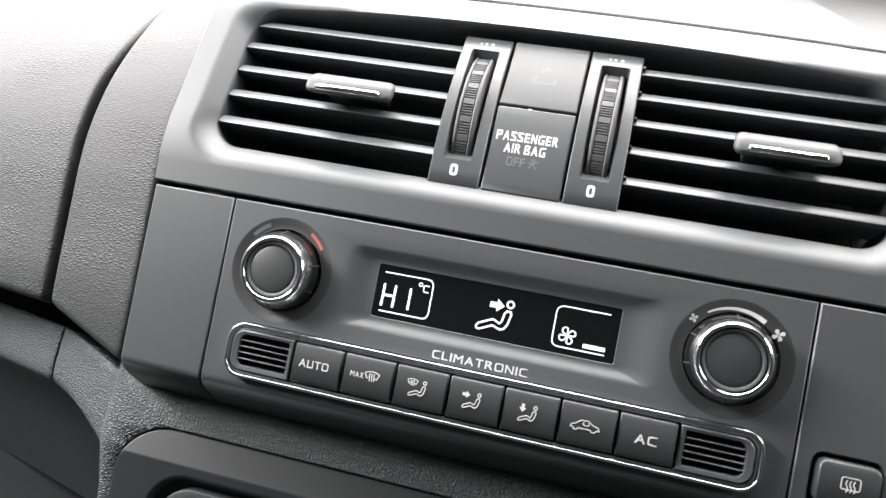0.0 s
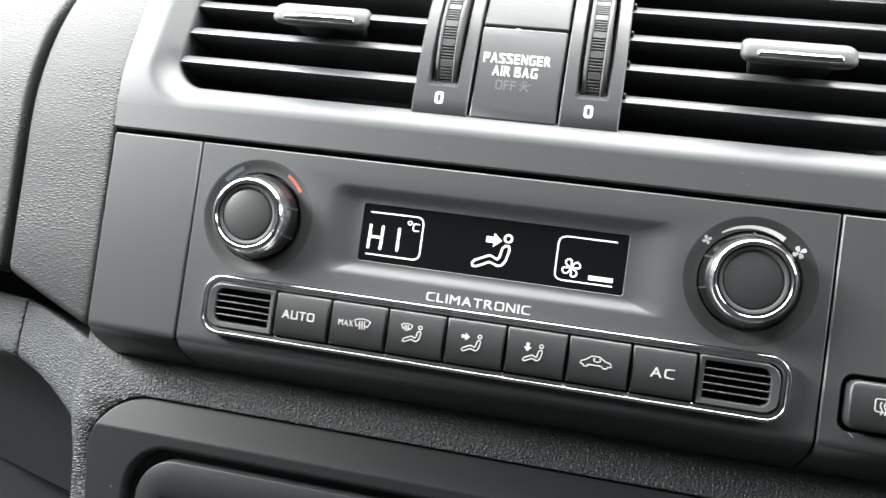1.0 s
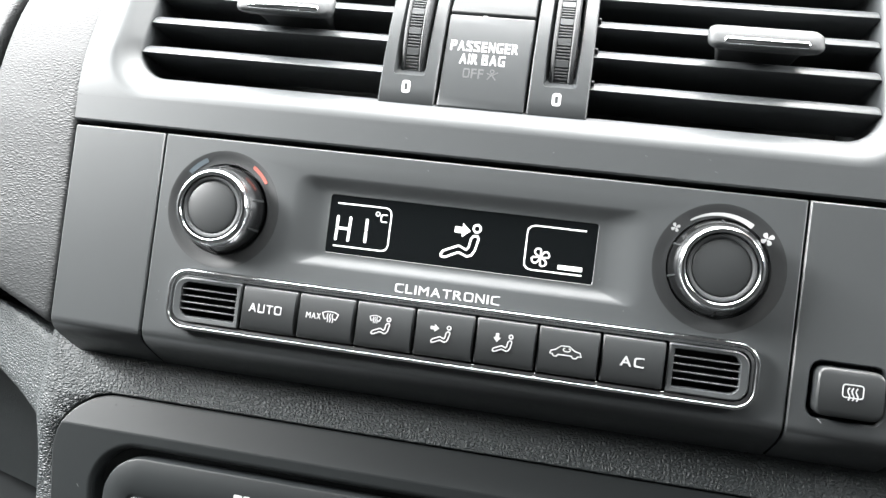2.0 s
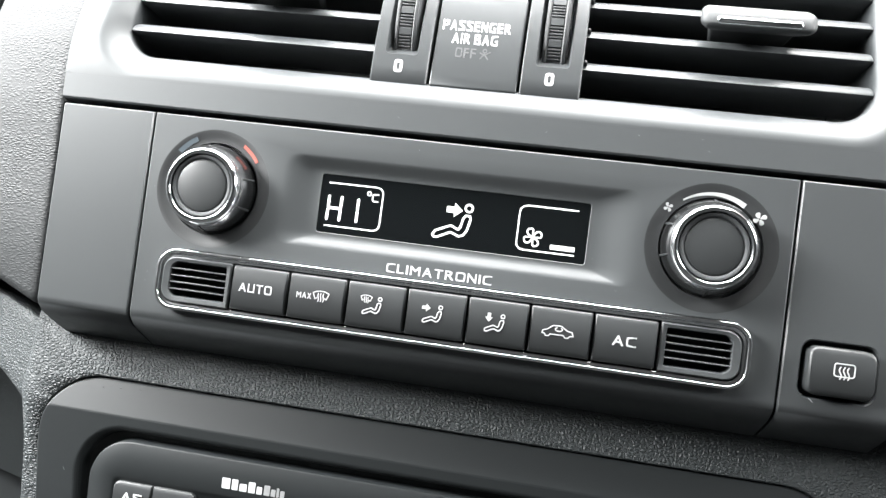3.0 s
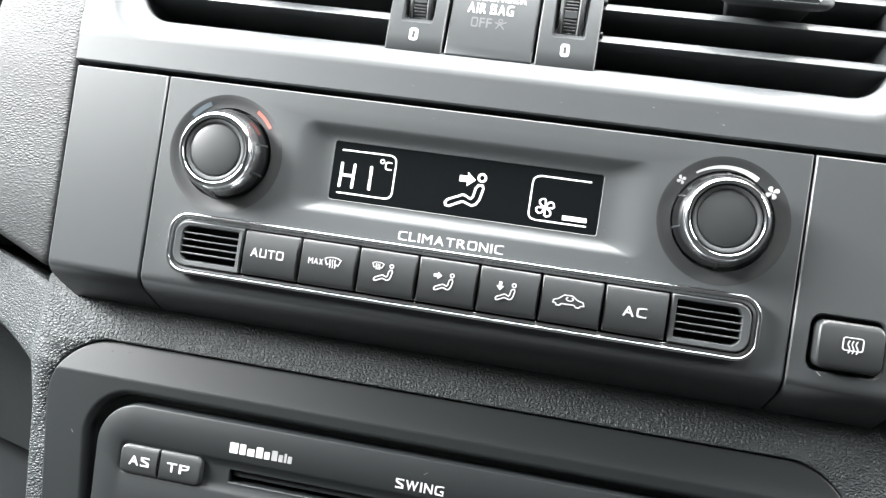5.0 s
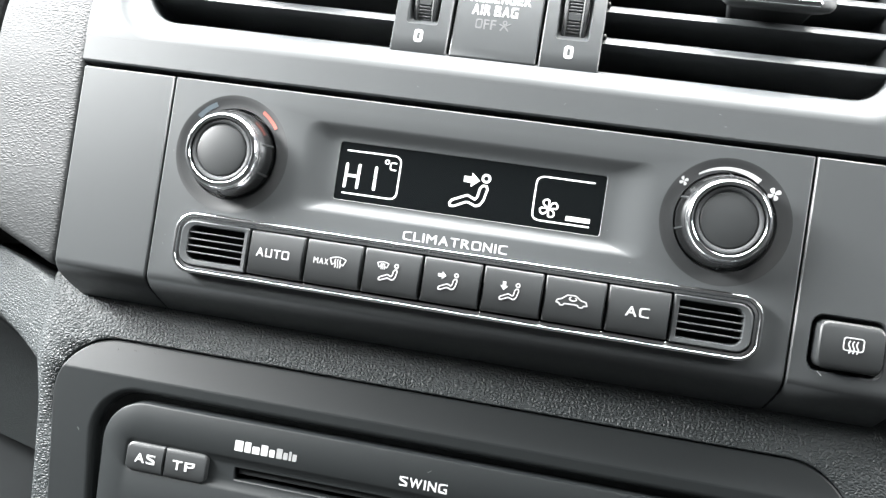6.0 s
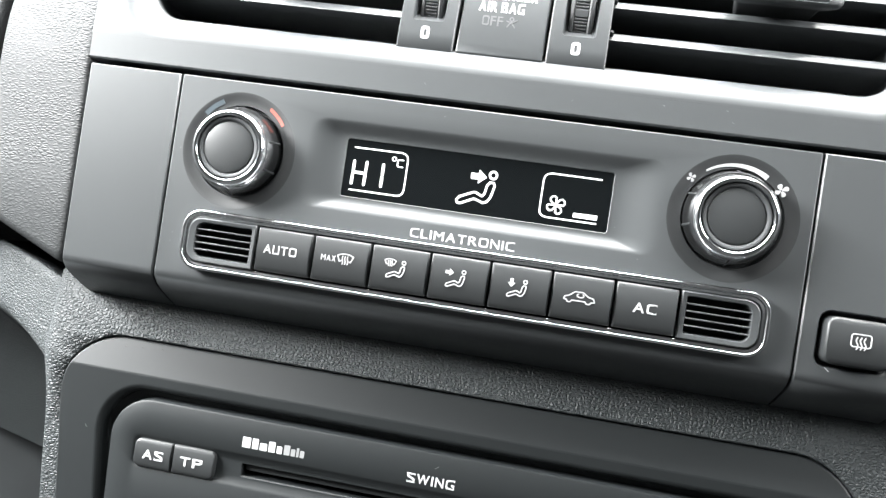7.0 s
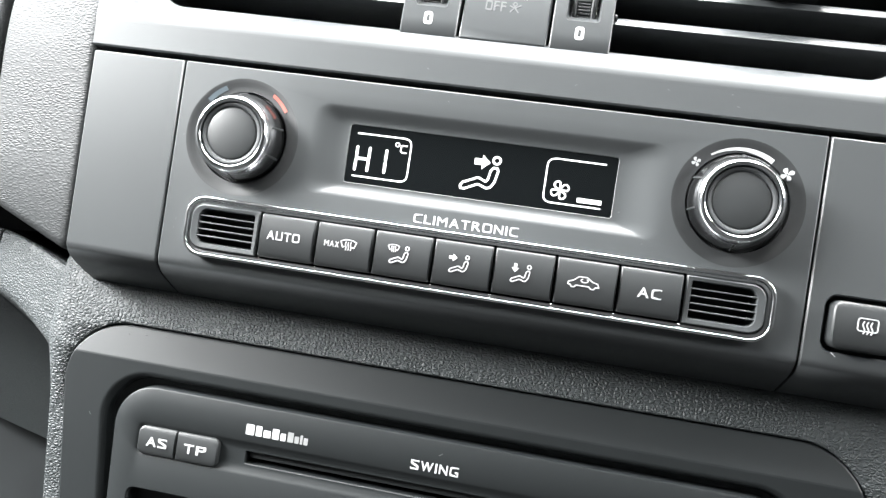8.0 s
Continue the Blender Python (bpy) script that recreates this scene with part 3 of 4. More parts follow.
def arc(shape, x, z, r, a0, a1, w, y, w1=None):
    """A raised curved bar whose width may grow along its length."""
    k, w1 = 18, w1 or w
    outer, inner = [], []
    for i in range(k + 1):
        t = i / k
        g, h = radians(a0 + (a1 - a0) * t), (w + (w1 - w) * t) / 2
        outer.append((x + (r + h) * math.cos(g), z + (r + h) * math.sin(g)))
        inner.append((x + (r - h) * math.cos(g), z + (r - h) * math.sin(g)))
    rings = [at_y(outer, y), at_y(outer, y - 0.12), at_y(inner, y - 0.12), at_y(inner, y)]
    shape.loft(rings, closed=False)
    shape.f += [tuple(range(len(shape.v) - 4 * (k + 1), len(shape.v), k + 1)), tuple(range(len(shape.v) - 3 * (k + 1) - 1, len(shape.v), k + 1))]
    return shape


def fan_symbol(s, x, z, r, y, filled=True, w=0.4):
    """Four swept rounded blades round a hub."""
    for i in range(4):
        g = math.pi / 2 * i + 0.35
        c, sn = math.cos(g), math.sin(g)
        pts = [(0.12, 0.10), (0.32, 0.30), (0.58, 0.44), (0.84, 0.40), (1.0, 0.16), (0.96, -0.14), (0.76, -0.26), (0.52, -0.16), (0.30, -0.12), (0.12, -0.10)]
        pts = [(x + r * (a * c - b * sn), z + r * (a * sn + b * c)) for a, b in pts]
        blob(s, pts, y) if filled else stroke(s, pts, w, y, True)
    return s


part("warm_mark", in_dish(arc(Shape(), -KX, KZ + 1, 16.1, 58, 33, 1.15, 0.0), -KX), RED, climate, "red warm mark")
part("cool_mark", in_dish(arc(Shape(), -KX, KZ + 1, 16.1, 143, 117, 1.4, 0.0), -KX), BLUE, climate, "faint blue cool mark")
part("fan_scale", in_dish(arc(Shape(), KX - 0.5, KZ + 0.2, 15.7, 124, 56, 0.5, 0.0, 1.5), KX), PRINT, climate, "white growing fan speed scale")
part("fan_mark", in_dish(fan_symbol(Shape(), 64.1, -12.0, 1.4, 0.0), KX), PRINT, climate, "small white fan symbol")
part("fan_mark", in_dish(fan_symbol(Shape(), 90.1, -12.5, 1.95, 0.0), KX), PRINT, climate, "white fan symbol")
part("lettering", lettering("CLIMATRONIC", -17.6, 15.2, -41.8, -39.0, 0.0, 0.045), PRINT, climate, "white raised lettering")

# display
Y = 2.7
display = part("display", Shape().loft([at_y(rect(-42.6, 42.2, -32.2, -13.3, 0.6), 6), at_y(rect(-42.6, 42.2, -32.2, -13.3, 0.6), Y)], cap0=True, cap1=True), GLASS, climate,
               "black display window")
W = 0.48
s = Shape()
stroke(s, [(-39.8, -16.1)] + [(-24.3, -16.0), (-23.2, -16.3), (-22.5, -17.0), (-22.2, -18.1), (-22.2, -27.6), (-22.5, -28.7), (-23.2, -29.4), (-24.3, -29.7), (-39.8, -29.7)], W, Y)
part("temperature_box", s, LIT, display, "lit white frame")
s = Shape()
SEGMENTS = [[(-39.35, -20.4), (-39.4, -23.6)], [(-39.4, -24.5), (-39.5, -27.6)], [(-35.25, -20.4), (-35.3, -23.6)], [(-35.3, -24.5), (-35.4, -27.6)],
            [(-38.6, -24.0), (-36.1, -24.0)], [(-29.8, -20.5), (-29.8, -23.6)], [(-29.8, -24.5), (-29.8, -27.4)]]
for line in SEGMENTS:
    part("digit_segment", stroke(Shape(), line, 0.88, Y), LIT, display, "lit white segment")
s = Shape()
stroke(s, circle(-26.6, -18.2, 0.62, 12), 0.32, Y, True)
stroke(s, [(-23.6, -18.3), (-25.0, -18.3), (-25.4, -18.7), (-25.4, -20.1), (-25.0, -20.5), (-23.6, -20.5)], 0.42, Y)
part("degree_mark", s, LIT, display, "lit white unit mark")


def seat_symbol(s, x, z, k, y, w):
    """A reclining seat outline under a ring: x, z is the seat's bend, k the size."""
    stroke(s, circle(x + 1.35 * k, z + 8.6 * k, 1.15 * k, 16), w, y, True)
    line = [(-9.3, -0.6), (-8.6, 0.5), (-4.2, 2.5), (-3.6, 2.55), (-1.4, 1.6), (-0.7, 2.4), (-0.2, 5.2), (0.6, 6.2), (1.8, 6.2), (2.2, 5.2),
            (1.4, 1.6), (0.4, 0.0), (-0.9, -0.5), (-3.4, 0.4), (-4.0, 0.4), (-7.9, -1.5), (-9.0, -1.4)]
    stroke(s, [(x + a * k, z + b * k) for a, b in line], w, y, True)
    return s


def arrow(s, x, z, k, y, turn=0):
    """A thick arrow that points along +x, turned by so many degrees."""
    c, sn = math.cos(radians(turn)), math.sin(radians(turn))
    pts = [(-2.6, -0.95), (-0.2, -0.95), (-0.2, -2.2), (2.4, 0), (-0.2, 2.2), (-0.2, 0.95), (-2.6, 0.95)]
    return blob(s, [(x + k * (a * c - b * sn), z + k * (a * sn + b * c)) for a, b in pts], y)


part("airflow_symbol", arrow(seat_symbol(Shape(), 4.0, -27.6, 0.98, Y, 0.66), 1.0, -20.1, 1.0, Y), LIT, display, "lit white air flow symbol")
s = Shape()
stroke(s, [(38.4, -16.1), (23.2, -16.1), (21.9, -16.5), (21.1, -17.3), (20.9, -18.6), (20.9, -27.4), (21.1, -28.6), (21.9, -29.4), (23.2, -29.7), (38.4, -29.7)], W, Y)
part("fan_box", s, LIT, display, "lit white frame")
part("fan_segment", fan_symbol(Shape(), 25.7, -25.6, 2.8, Y, False, 0.5), LIT, display, "lit white fan symbol")
part("fan_bar", blob(Shape(), rect(31.2, 38.6, -28.6, -27.2, 0.1, 1), Y), LIT, display, "lit white level bar")

# key row with its chrome frame
fr = Shape()
fr.loft([at_y(inset(ROW, d), y) for d, y in ((-0.1, 2), (-0.1, -2.8), (0.0, -3.05), (0.2, -3.17), (0.7, -3.17), (0.9, -3.08), (1.1, -2.75), (1.3, -2.3), (1.5, -2.2),
                                             (1.95, -2.2), (2.15, -2.05), (2.25, -1.6), (2.35, 2))])
part("chrome_frame", fr, FRAME_CHROME, climate, "polished chrome frame round the keys")
well = Shape()
well.loft([at_y(inset(ROW, -0.2), 7.0), at_y(inset(ROW, -0.2), 8.5)], cap0=True, cap1=True)
part("key_well", well, BLACK, climate, "black gap behind the keys")
PITCH, KEY0 = 18.67, -65.35
PUSH = []
for i in range(7):
    ks, key_y = key_cap(KEY0 + PITCH * i + 0.35, KEY0 + PITCH * (i + 1) - 0.35, -59.5, -45.8, -4.6, 1.1, 0.45, 6.5, 12, 0.5)
    PUSH.append(part("key", ks, KEY, climate, "black crowned push key"))
KY = -4.62


def centre(i):
    return KEY0 + PITCH * (i + 0.5)


def screen_symbol(s, x, z, k, y, w):
    """A curved windscreen outline with three wavy arrows."""
    top = [(x + k * a, z + k * b) for a, b in ((-2.7, 1.0), (-1.4, 1.55), (0, 1.7), (1.4, 1.55), (2.7, 1.0), (1.9, -0.9), (1.3, -0.6))]
    stroke(s, top, w, y)
    stroke(s, [(x - k * 2.7, z + k * 1.0), (x - k * 1.9, z - k * 0.9), (x - k * 1.3, z - k * 0.6)], w, y - 0.02)
    for d in (-0.85, 0, 0.85):
        stroke(s, [(x + k * (d + 0.16 * math.sin(t * 6.3)), z + k * (-1.7 + 2.6 * t)) for t in np.linspace(0, 1, 7)], w, y - 0.04)
    return s


part("legend", lettering("AUTO", centre(0) - 6.2, centre(0) + 4.5, -53.6, -50.9, KY, 0.03), PRINT, PUSH[0], "white lettering")
part("legend", lettering("MAX", centre(1) - 6.1, centre(1) - 1.4, -53.0, -51.2, KY, 0.02), PRINT, PUSH[1], "white lettering")
part("symbol", screen_symbol(Shape(), centre(1) + 1.65, -51.8, 0.94, KY, 0.30), PRINT, PUSH[1], "white screen symbol")
s = screen_symbol(Shape(), centre(2) - 2.75, -50.6, 0.65, KY, 0.24)
part("symbol", seat_symbol(s, centre(2) + 0.85, -54.4, 0.48, KY, 0.34), PRINT, PUSH[2], "white air flow symbol")
s = seat_symbol(Shape(), centre(3) + 0.85, -54.4, 0.48, KY, 0.34)
part("symbol", arrow(s, centre(3) - 2.75, -50.75, 0.52, KY), PRINT, PUSH[3], "white air flow symbol")
s = seat_symbol(Shape(), centre(4) + 0.95, -54.5, 0.48, KY, 0.34)
part("symbol", arrow(s, centre(4) - 2.5, -51.1, 0.53, KY, -90), PRINT, PUSH[4], "white air flow symbol")
s = Shape()
CX = centre(5) - 0.65
car = [(-4.6, -0.9), (-4.4, -0.1), (-3.1, 0.35), (-1.5, 1.6), (0.9, 1.65), (2.5, 0.5), (4.1, 0.15), (4.5, -0.9), (3.5, -1.0), (3.1, -1.6), (2.1, -1.6),
       (1.7, -1.0), (-2.2, -1.0), (-2.6, -1.6), (-3.5, -1.6), (-3.8, -1.0)]
stroke(s, [(CX + a, -52.45 + b) for a, b in car], 0.30, KY, True)
stroke(s, [(CX + 0.2 + 1.05 * math.cos(g), -51.85 + 0.55 * math.sin(g)) for g in np.linspace(2.2, 7.2, 12)], 0.30, KY)
part("symbol", s, PRINT, PUSH[5], "white recirculation symbol")
part("legend", lettering("AC", centre(6) - 3.6, centre(6) + 3.2, -54.1, -51.2, KY, 0.045), PRINT, PUSH[6], "white lettering")


def sensor_grille(sign):
    """A framed grille of thin slats at the end of the key row."""
    base = fillet([(65.9, -59.8, 0.5), (88.6, -59.8, 4.3), (88.6, -45.6, 4.3), (65.9, -45.6, 0.5)], 6)
    hole = fillet([(67.6, -58.0, 0.5), (86.0, -58.0, 2.6), (86.0, -47.2, 2.6), (67.6, -47.2, 0.5)], 6)
    if sign < 0:
        base, hole = [(-x, z) for x, z in base][::-1], [(-x, z) for x, z in hole][::-1]
    s = Shape()
    s.loft([at_y(base, 1.5), at_y(base, -3.0), at_y(inset(base, 0.4), -3.4), at_y(inset(hole, -0.3), -3.2), at_y(hole, -2.7), at_y(hole, 6.5)])
    g = part("sensor_grille", s, STRIP, climate, "black slatted sensor grille")
    for i in range(4):
        z = -49.3 - 2.15 * i
        x0, x1 = (67.4, 86.1) if sign > 0 else (-86.1, -67.4)
        part("grille_slat", Shape().box(x0, x1, -2.9, 2.0, z - 0.22, z + 0.22, 0.1), SLAT, g)
    return g


sensor_grille(-1)
sensor_grille(1)

# ---------------------------------------------------------------- air vents
VENT = STACK @ pose(0, 0, 0.010, -math.degrees(math.atan(0.32)), 0, 0)
vents = thing("air_vent_unit", "dark grey twin air vent unit with thumbwheels and two centre keys", "air vent", VENT)
C = 1.0


def arched(half, low, high, drop, r_low, r_high, k=28):
    """An outline with straight sides and an arched top."""
    pts = [(C - half, low, r_low), (C + half, low, r_low)]
    top = [(half * (1 - 2 * i / k)) for i in range(k + 1)]
    zs = [high - drop * (t / half) ** 2 for t in top]
    pts.append((C + half, zs[0], r_high))
    pts += [(C + t, z, 0) for t, z in list(zip(top, zs))[4:-4]]
    pts.append((C - half, zs[-1], r_high))
    return fillet(pts, 8)


def evenly(ring):
    """The outline with its two upright sides finely cut."""
    out = []
    for a, b in zip(ring, ring[1:] + ring[:1]):
        n = 24 if abs(a[1] - b[1]) > 25 else 1
        out += [(a[0] + (b[0] - a[0]) * t / n, a[1] + (b[1] - a[1]) * t / n) for t in range(n)]
    return out


OUT = evenly(arched(135.0, -0.0, 90.3, 6.4, 0.3, 13))
LIP = evenly(arched(126.0, 0.9, 84.0, 8.0, 15, 15))
IN = evenly(arched(119.6, 10.6, 75.9, 5.4, 11, 13))


def roll(z):
    """Depth of the rim's face: proud, rolled back at the top and running smoothly into the lower strip."""
    return lip_roll(z) + 0.008 * max(0, 20 - z) ** 2 - 3.2


def scoop(x, z, t):
    """Depth of the ledge round the opening: deep below, shallow at the ends, fading out under the top lip."""
    w = min(1, max(0, (76 - z) / 14))
    w = w * w * (3 - 2 * w)
    e = min(1, max(0, (abs(x - C) - 96) / 22)) * min(1, max(0, (z - 8) / 16))
    return roll(z) * (1 - w * t ** 1.6) + w * (3.9 - 3.0 * e) * t ** 1.6


bz = Shape()
bz.loft([[(x, roll(z), z) for x, z in between(OUT, LIP, t / 8)] for t in range(9)])
bz.loft([[(x, scoop(x, z, t), z) for x, z in between(LIP, IN, t)] for t in (0, 0.12, 0.25, 0.4, 0.55, 0.7, 0.85, 1.0)])
bz.loft([[(x, scoop(q[0], q[1], 1) + d, z) for (x, z), q in zip(inset(IN, g), IN)] for g, d in ((0, 0), (0.3, 0.25), (0.7, 0.9), (0.9, 1.8), (1.0, 3.0), (1.0, 40))])
bz.loft([[(x, roll(q[1]) + d, z) for (x, z), q in zip(inset(OUT, g), OUT)] for g, d in ((0, 0), (-0.3, 0.25), (-0.4, 0.7), (-0.4, 14))])
low = [(0, 0.02), (2.35, -7.3), (2.9, -7.75), (14, -7.75 + 3.5)]
bz.loft([[(C - 135.0, y, z) for y, z in low], [(C + 135.0, y, z) for y, z in low]], closed=False)
bezel = part("bezel", bz, BEZEL, vents, "satin dark grey vent bezel with a scooped ledge", sharp=30)
# flat black sheet stands in for the shade deep inside the duct
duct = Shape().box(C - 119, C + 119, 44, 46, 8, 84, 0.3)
part("duct_dark_sheet", duct, BLACK, vents, "flat black sheet in place of the duct's shaded depth")

def bar(x0, x1, y, z, rad):
    """A half-round bar along x with rounded ends."""
    s = Shape()
    rows = []
    for x, k in ((x0, 0.35), (x0 + 0.3, 0.75), (x0 + 0.9, 1), (x1 - 0.9, 1), (x1 - 0.3, 0.75), (x1, 0.35)):
        rows.append([(x, y + rad * k * math.sin(g), z + rad * k * math.cos(g)) for g in np.linspace(0, 2 * math.pi, 17)[:16]])
    return s.loft(rows, cap0=True, cap1=True)


SLAT_Z = [19.6, 31.5, 42.8, 53.6, 63.9]


def opening_half(z):
    """Half the width of the vent opening at a height, less a hair for clearance."""
    low, high = max(0, 21.6 - z), max(0, z - 57.5)
    return 118.9 - (11 - math.sqrt(121 - min(10, low) ** 2)) - (13 - math.sqrt(169 - min(12, high) ** 2))


for side in (-1, 1):
    inner = C + side * 33.0
    for z in SLAT_Z:
        prof = [(1.6, 0.0), (1.6, 0.3), (1.95, 1.2), (2.5, 2.3), (3.3, 3.4), (4.5, 4.4), (6.2, 5.1), (9, 5.5), (24, 5.6), (24, 4.6), (8, 1.2), (2.2, -0.15)]
        rows = [[(inner, y, z + h) for y, h in prof]]
        rows += [[(C + side * (opening_half(z + h) - d), y + g, z + h) for y, h in prof] for d, g in ((1.0, 0), (0.3, 0.3), (0, 1.0))]
        if side > 0:
            part("slat_pin", turned([(0.6, 4.0), (0.6, 0.7), (0.45, 0.3), (0.1, 0.2)], C + 33.9, z + 2.2, 12), BLACK, vents, "small black pivot pin")
        part("vent_slat", Shape().loft(rows, cap0=True, cap1=True), SLAT, vents, sharp=50)
    hx = C - 68.4 if side < 0 else C + 83.2
    body = Shape()
    rows = []
    for y, gx, zl, zh, r in ((14, 11.0, 40.2, 43.0, 1.0), (2.0, 13.2, 38.2, 43.8, 2.0), (-2.2, 15.4, 35.4, 43.4, 2.6), (-5.0, 16.6, 33.8, 42.2, 2.8), (-6.6, 16.6, 33.2, 40.6, 2.6),
                             (-7.6, 16.0, 33.3, 39.0, 2.2), (-8.0, 14.8, 33.9, 37.8, 1.6)):
        rows.append(at_y(rect(hx - gx, hx + gx, zl, zh, r, 6), y))
    handle = part("vent_handle", body.loft(rows, cap0=True, cap1=True), TAB, vents, "grey rounded slider handle with a chrome strip", sharp=60)
    part("chrome_strip", bar(hx - 12.4, hx + 12.4, -7.7, 34.9, 1.25), CHROME, handle, "chrome strip")


def drape(shape):
    """Lays a flat mark on the convex face."""
    shape.v = [(x, y + bulge(z), z) for x, y, z in shape.v]
    return shape


def bulge(z):
    """The centre block's face is slightly convex from bottom to top."""
    return 0.0045 * (z - 9.4) * (z - 72.0) + 2.9


def control_strip(x0, x1):
    """An upright strip with a slot, in which a ribbed thumbwheel sits."""
    s = Shape()
    o = rect(x0, x1, 9.4, 72.0, 0.5, 3)
    cx = (x0 + x1) / 2
    slot, floor = rect(cx - 5.3, cx + 5.3, 18.6, 65.4, 1.1, 4), rect(cx - 4.3, cx + 4.3, 25.4, 60.8, 0.6, 4)
    cuts = [9.4 + 62.6 * i / 12 for i in range(1, 12)]
    fine = lambda ring: [q for a, b in zip(ring, ring[1:] + ring[:1]) for q in ([a] if abs(a[1] - b[1]) < 8 else [(a[0] + (b[0] - a[0]) * t / 12, a[1] + (b[1] - a[1]) * t / 12) for t in range(12)])]
    o, slot, floor, small, oi = fine(o), fine(slot), fine(floor), fine(inset(slot, 0.25)), fine(inset(o, 0.4))
    on = lambda ring, d: [(x, bulge(z) + d, z) for x, z in ring]
    s.sheet(oi, [slot], -0.4, cuts, lambda x, z: bulge(z))
    s.loft([at_y(o, 16), on(o, 0), on(oi, -0.4)])
    s.loft([on(slot, -0.4), on(small, 0.0), on(floor, 6.2), at_y(floor, 14)], cap1=True)
    strip = part("control_strip", s, STRIP, vents, "satin grey upright control strip")
    w = Shape()
    z0, y0, r = 42.3, 29.6, 33.5
    k = 96
    ring = []
    for hx, rr in ((-3.8, r - 6), (-3.8, r - 0.6), (-3.5, r + 0.2), (-2.9, r + 0.4), (-2.5, r + 0.2), (-2.4, r - 0.5), (2.0, r - 0.5), (2.1, r + 0.2), (2.5, r + 0.5), (3.2, r + 0.3), (3.7, r - 0.5), (3.7, r - 6)):
        ring.append([(cx + hx, y0 + rr * math.sin(2 * math.pi * i / k), z0 + rr * math.cos(2 * math.pi * i / k)) for i in range(k)])
    w.loft(ring)
    w.f = [f for f in w.f if sum(w.v[i][1] for i in f) / len(f) < 13]
    wheel = part("thumbwheel", w, WHEEL, vents, "black ribbed thumbwheel")
    for group in range(-3, 4):
        for q in range(6):
            g = radians(group * 11.6 + (-2.4, -0.7, 1.0, 2.7, 4.4, 7.4)[q])
            if abs(g) > 0.66:
                continue
            half = 1.05 if q == 5 else 0.30
            rib = Shape().box(-2.3, 1.9, -0.62, 0.5, -half, half, 0.14)
            c, sn = math.cos(g), math.sin(g)
            rib.v = [(cx + vx, y0 - (r - 0.5 - vy) * c - vz * sn * -1, z0 + (r - 0.5 - vy) * sn + vz * c) for vx, vy, vz in rib.v]
            part("wheel_block" if q == 5 else "wheel_rib", rib, WHEEL, wheel)
    part("open_mark", drape(blob(blob(blob(Shape(), circle(cx - 2.6, 68.6, 0.35, 10), -0.38), circle(cx - 0.6, 68.6, 0.48, 10), -0.38), circle(cx + 1.8, 68.6, 0.62, 10), -0.38)), PRINT, strip, "small white dots")
    part("zero_mark", drape(stroke(Shape(), [(x, z) for x, z in rect(cx - 1.4, cx + 0.5, 13.2, 16.3, 0.5, 3)], 0.95, -0.38, True)), PRINT, strip, "white zero mark")
    return strip


control_strip(C - 33.3, C - 14.9)
control_strip(C + 14.7, C + 33.3)
ks, _ = key_cap(C - 14.0, C + 13.8, 42.1, 72.0, -0.4, 0.5, 0.5, 14, 10, 0.6, bulge)
hz = part("hazard_key", ks, HAZARD, vents, "grey hazard warning key with a faded triangle")
part("hazard_symbol", drape(stroke(Shape(), fillet([(C - 4.6, 53.2, 0.6), (C + 4.6, 53.2, 0.6), (C, 60.6, 0.6)], 3), 0.9, -0.39, True, 0.03)), AMBER, hz, "faded triangle")
ks, _ = key_cap(C - 14.0, C + 13.8, 9.5, 41.4, -0.4, 0.5, 0.5, 14, 10, 0.6, bulge)
ab = part("airbag_indicator", ks, STRIP, vents, "grey indicator plate with white lettering")
part("lettering", drape(lettering("PASSENGER", -11.2, 10.6, 28.2, 31.7, -0.38, 0.10)), PRINT, ab, "white lettering")
part("lettering", drape(lettering("AIR BAG", -7.6, 7.0, 23.8, 27.3, -0.38, 0.10)), PRINT, ab, "white lettering")
part("lettering", drape(lettering("OFF", -5.9, 0.6, 19.2, 22.4, -0.38, 0.05)), DIM, ab, "dim unlit lettering")
s = Shape()
stroke(s, circle(3.4, 21.9, 0.6, 10), 0.3, -0.38, True)
stroke(s, [(2.2, 19.3), (3.3, 20.9), (4.6, 19.3)], 0.4, -0.38)
stroke(s, [(1.9, 21.2), (3.4, 20.6), (5.2, 21.6)], 0.35, -0.4)
part("symbol", drape(s), DIM, ab, "dim unlit symbol")

# ---------------------------------------------------------------- radio and its surround
surround = thing("radio_surround", "satin dark grey frame round the radio with a lighter top facet", "radio frame")
RO = radio_outline(0.0)
RI = fillet([(-111.0, -200, 2), (106.0, -200, 2), (113.9, -107.6, 15), (-118.9, -107.6, 15)], 12)
facet = lambda x, z: 12.4 + 0.03 * (-102.2 - z) + 0.19 * (max(0, z + 102.5) + max(0, z + 101.9))
ss = Shape()
ro = inset(RO, 0.7)
rolled = inset(RI, -2.4)
ss.sheet(ro, [rolled], 0, (-101.9, -102.5), facet)
ss.loft([[(x, facet(x, z), z) for x, z in ro], [(x, facet(x, z) + 0.3, z) for x, z in inset(RO, 0.25)], [(x, facet(x, z) + 1.0, z) for x, z in RO], [(x, 30, z) for x, z in RO]])
ss.loft([[(x, facet(x, z) + d, z) for x, z in inset(RI, g)] for g, d in ((-2.4, 0), (-1.8, 0.12), (-1.2, 0.45), (-0.7, 1.0), (-0.3, 1.9), (-0.05, 3.2), (0.1, 4.6), (0.6, 5.2), (8.0, 5.4))])
part("frame", ss, RADIO, surround, sharp=9)
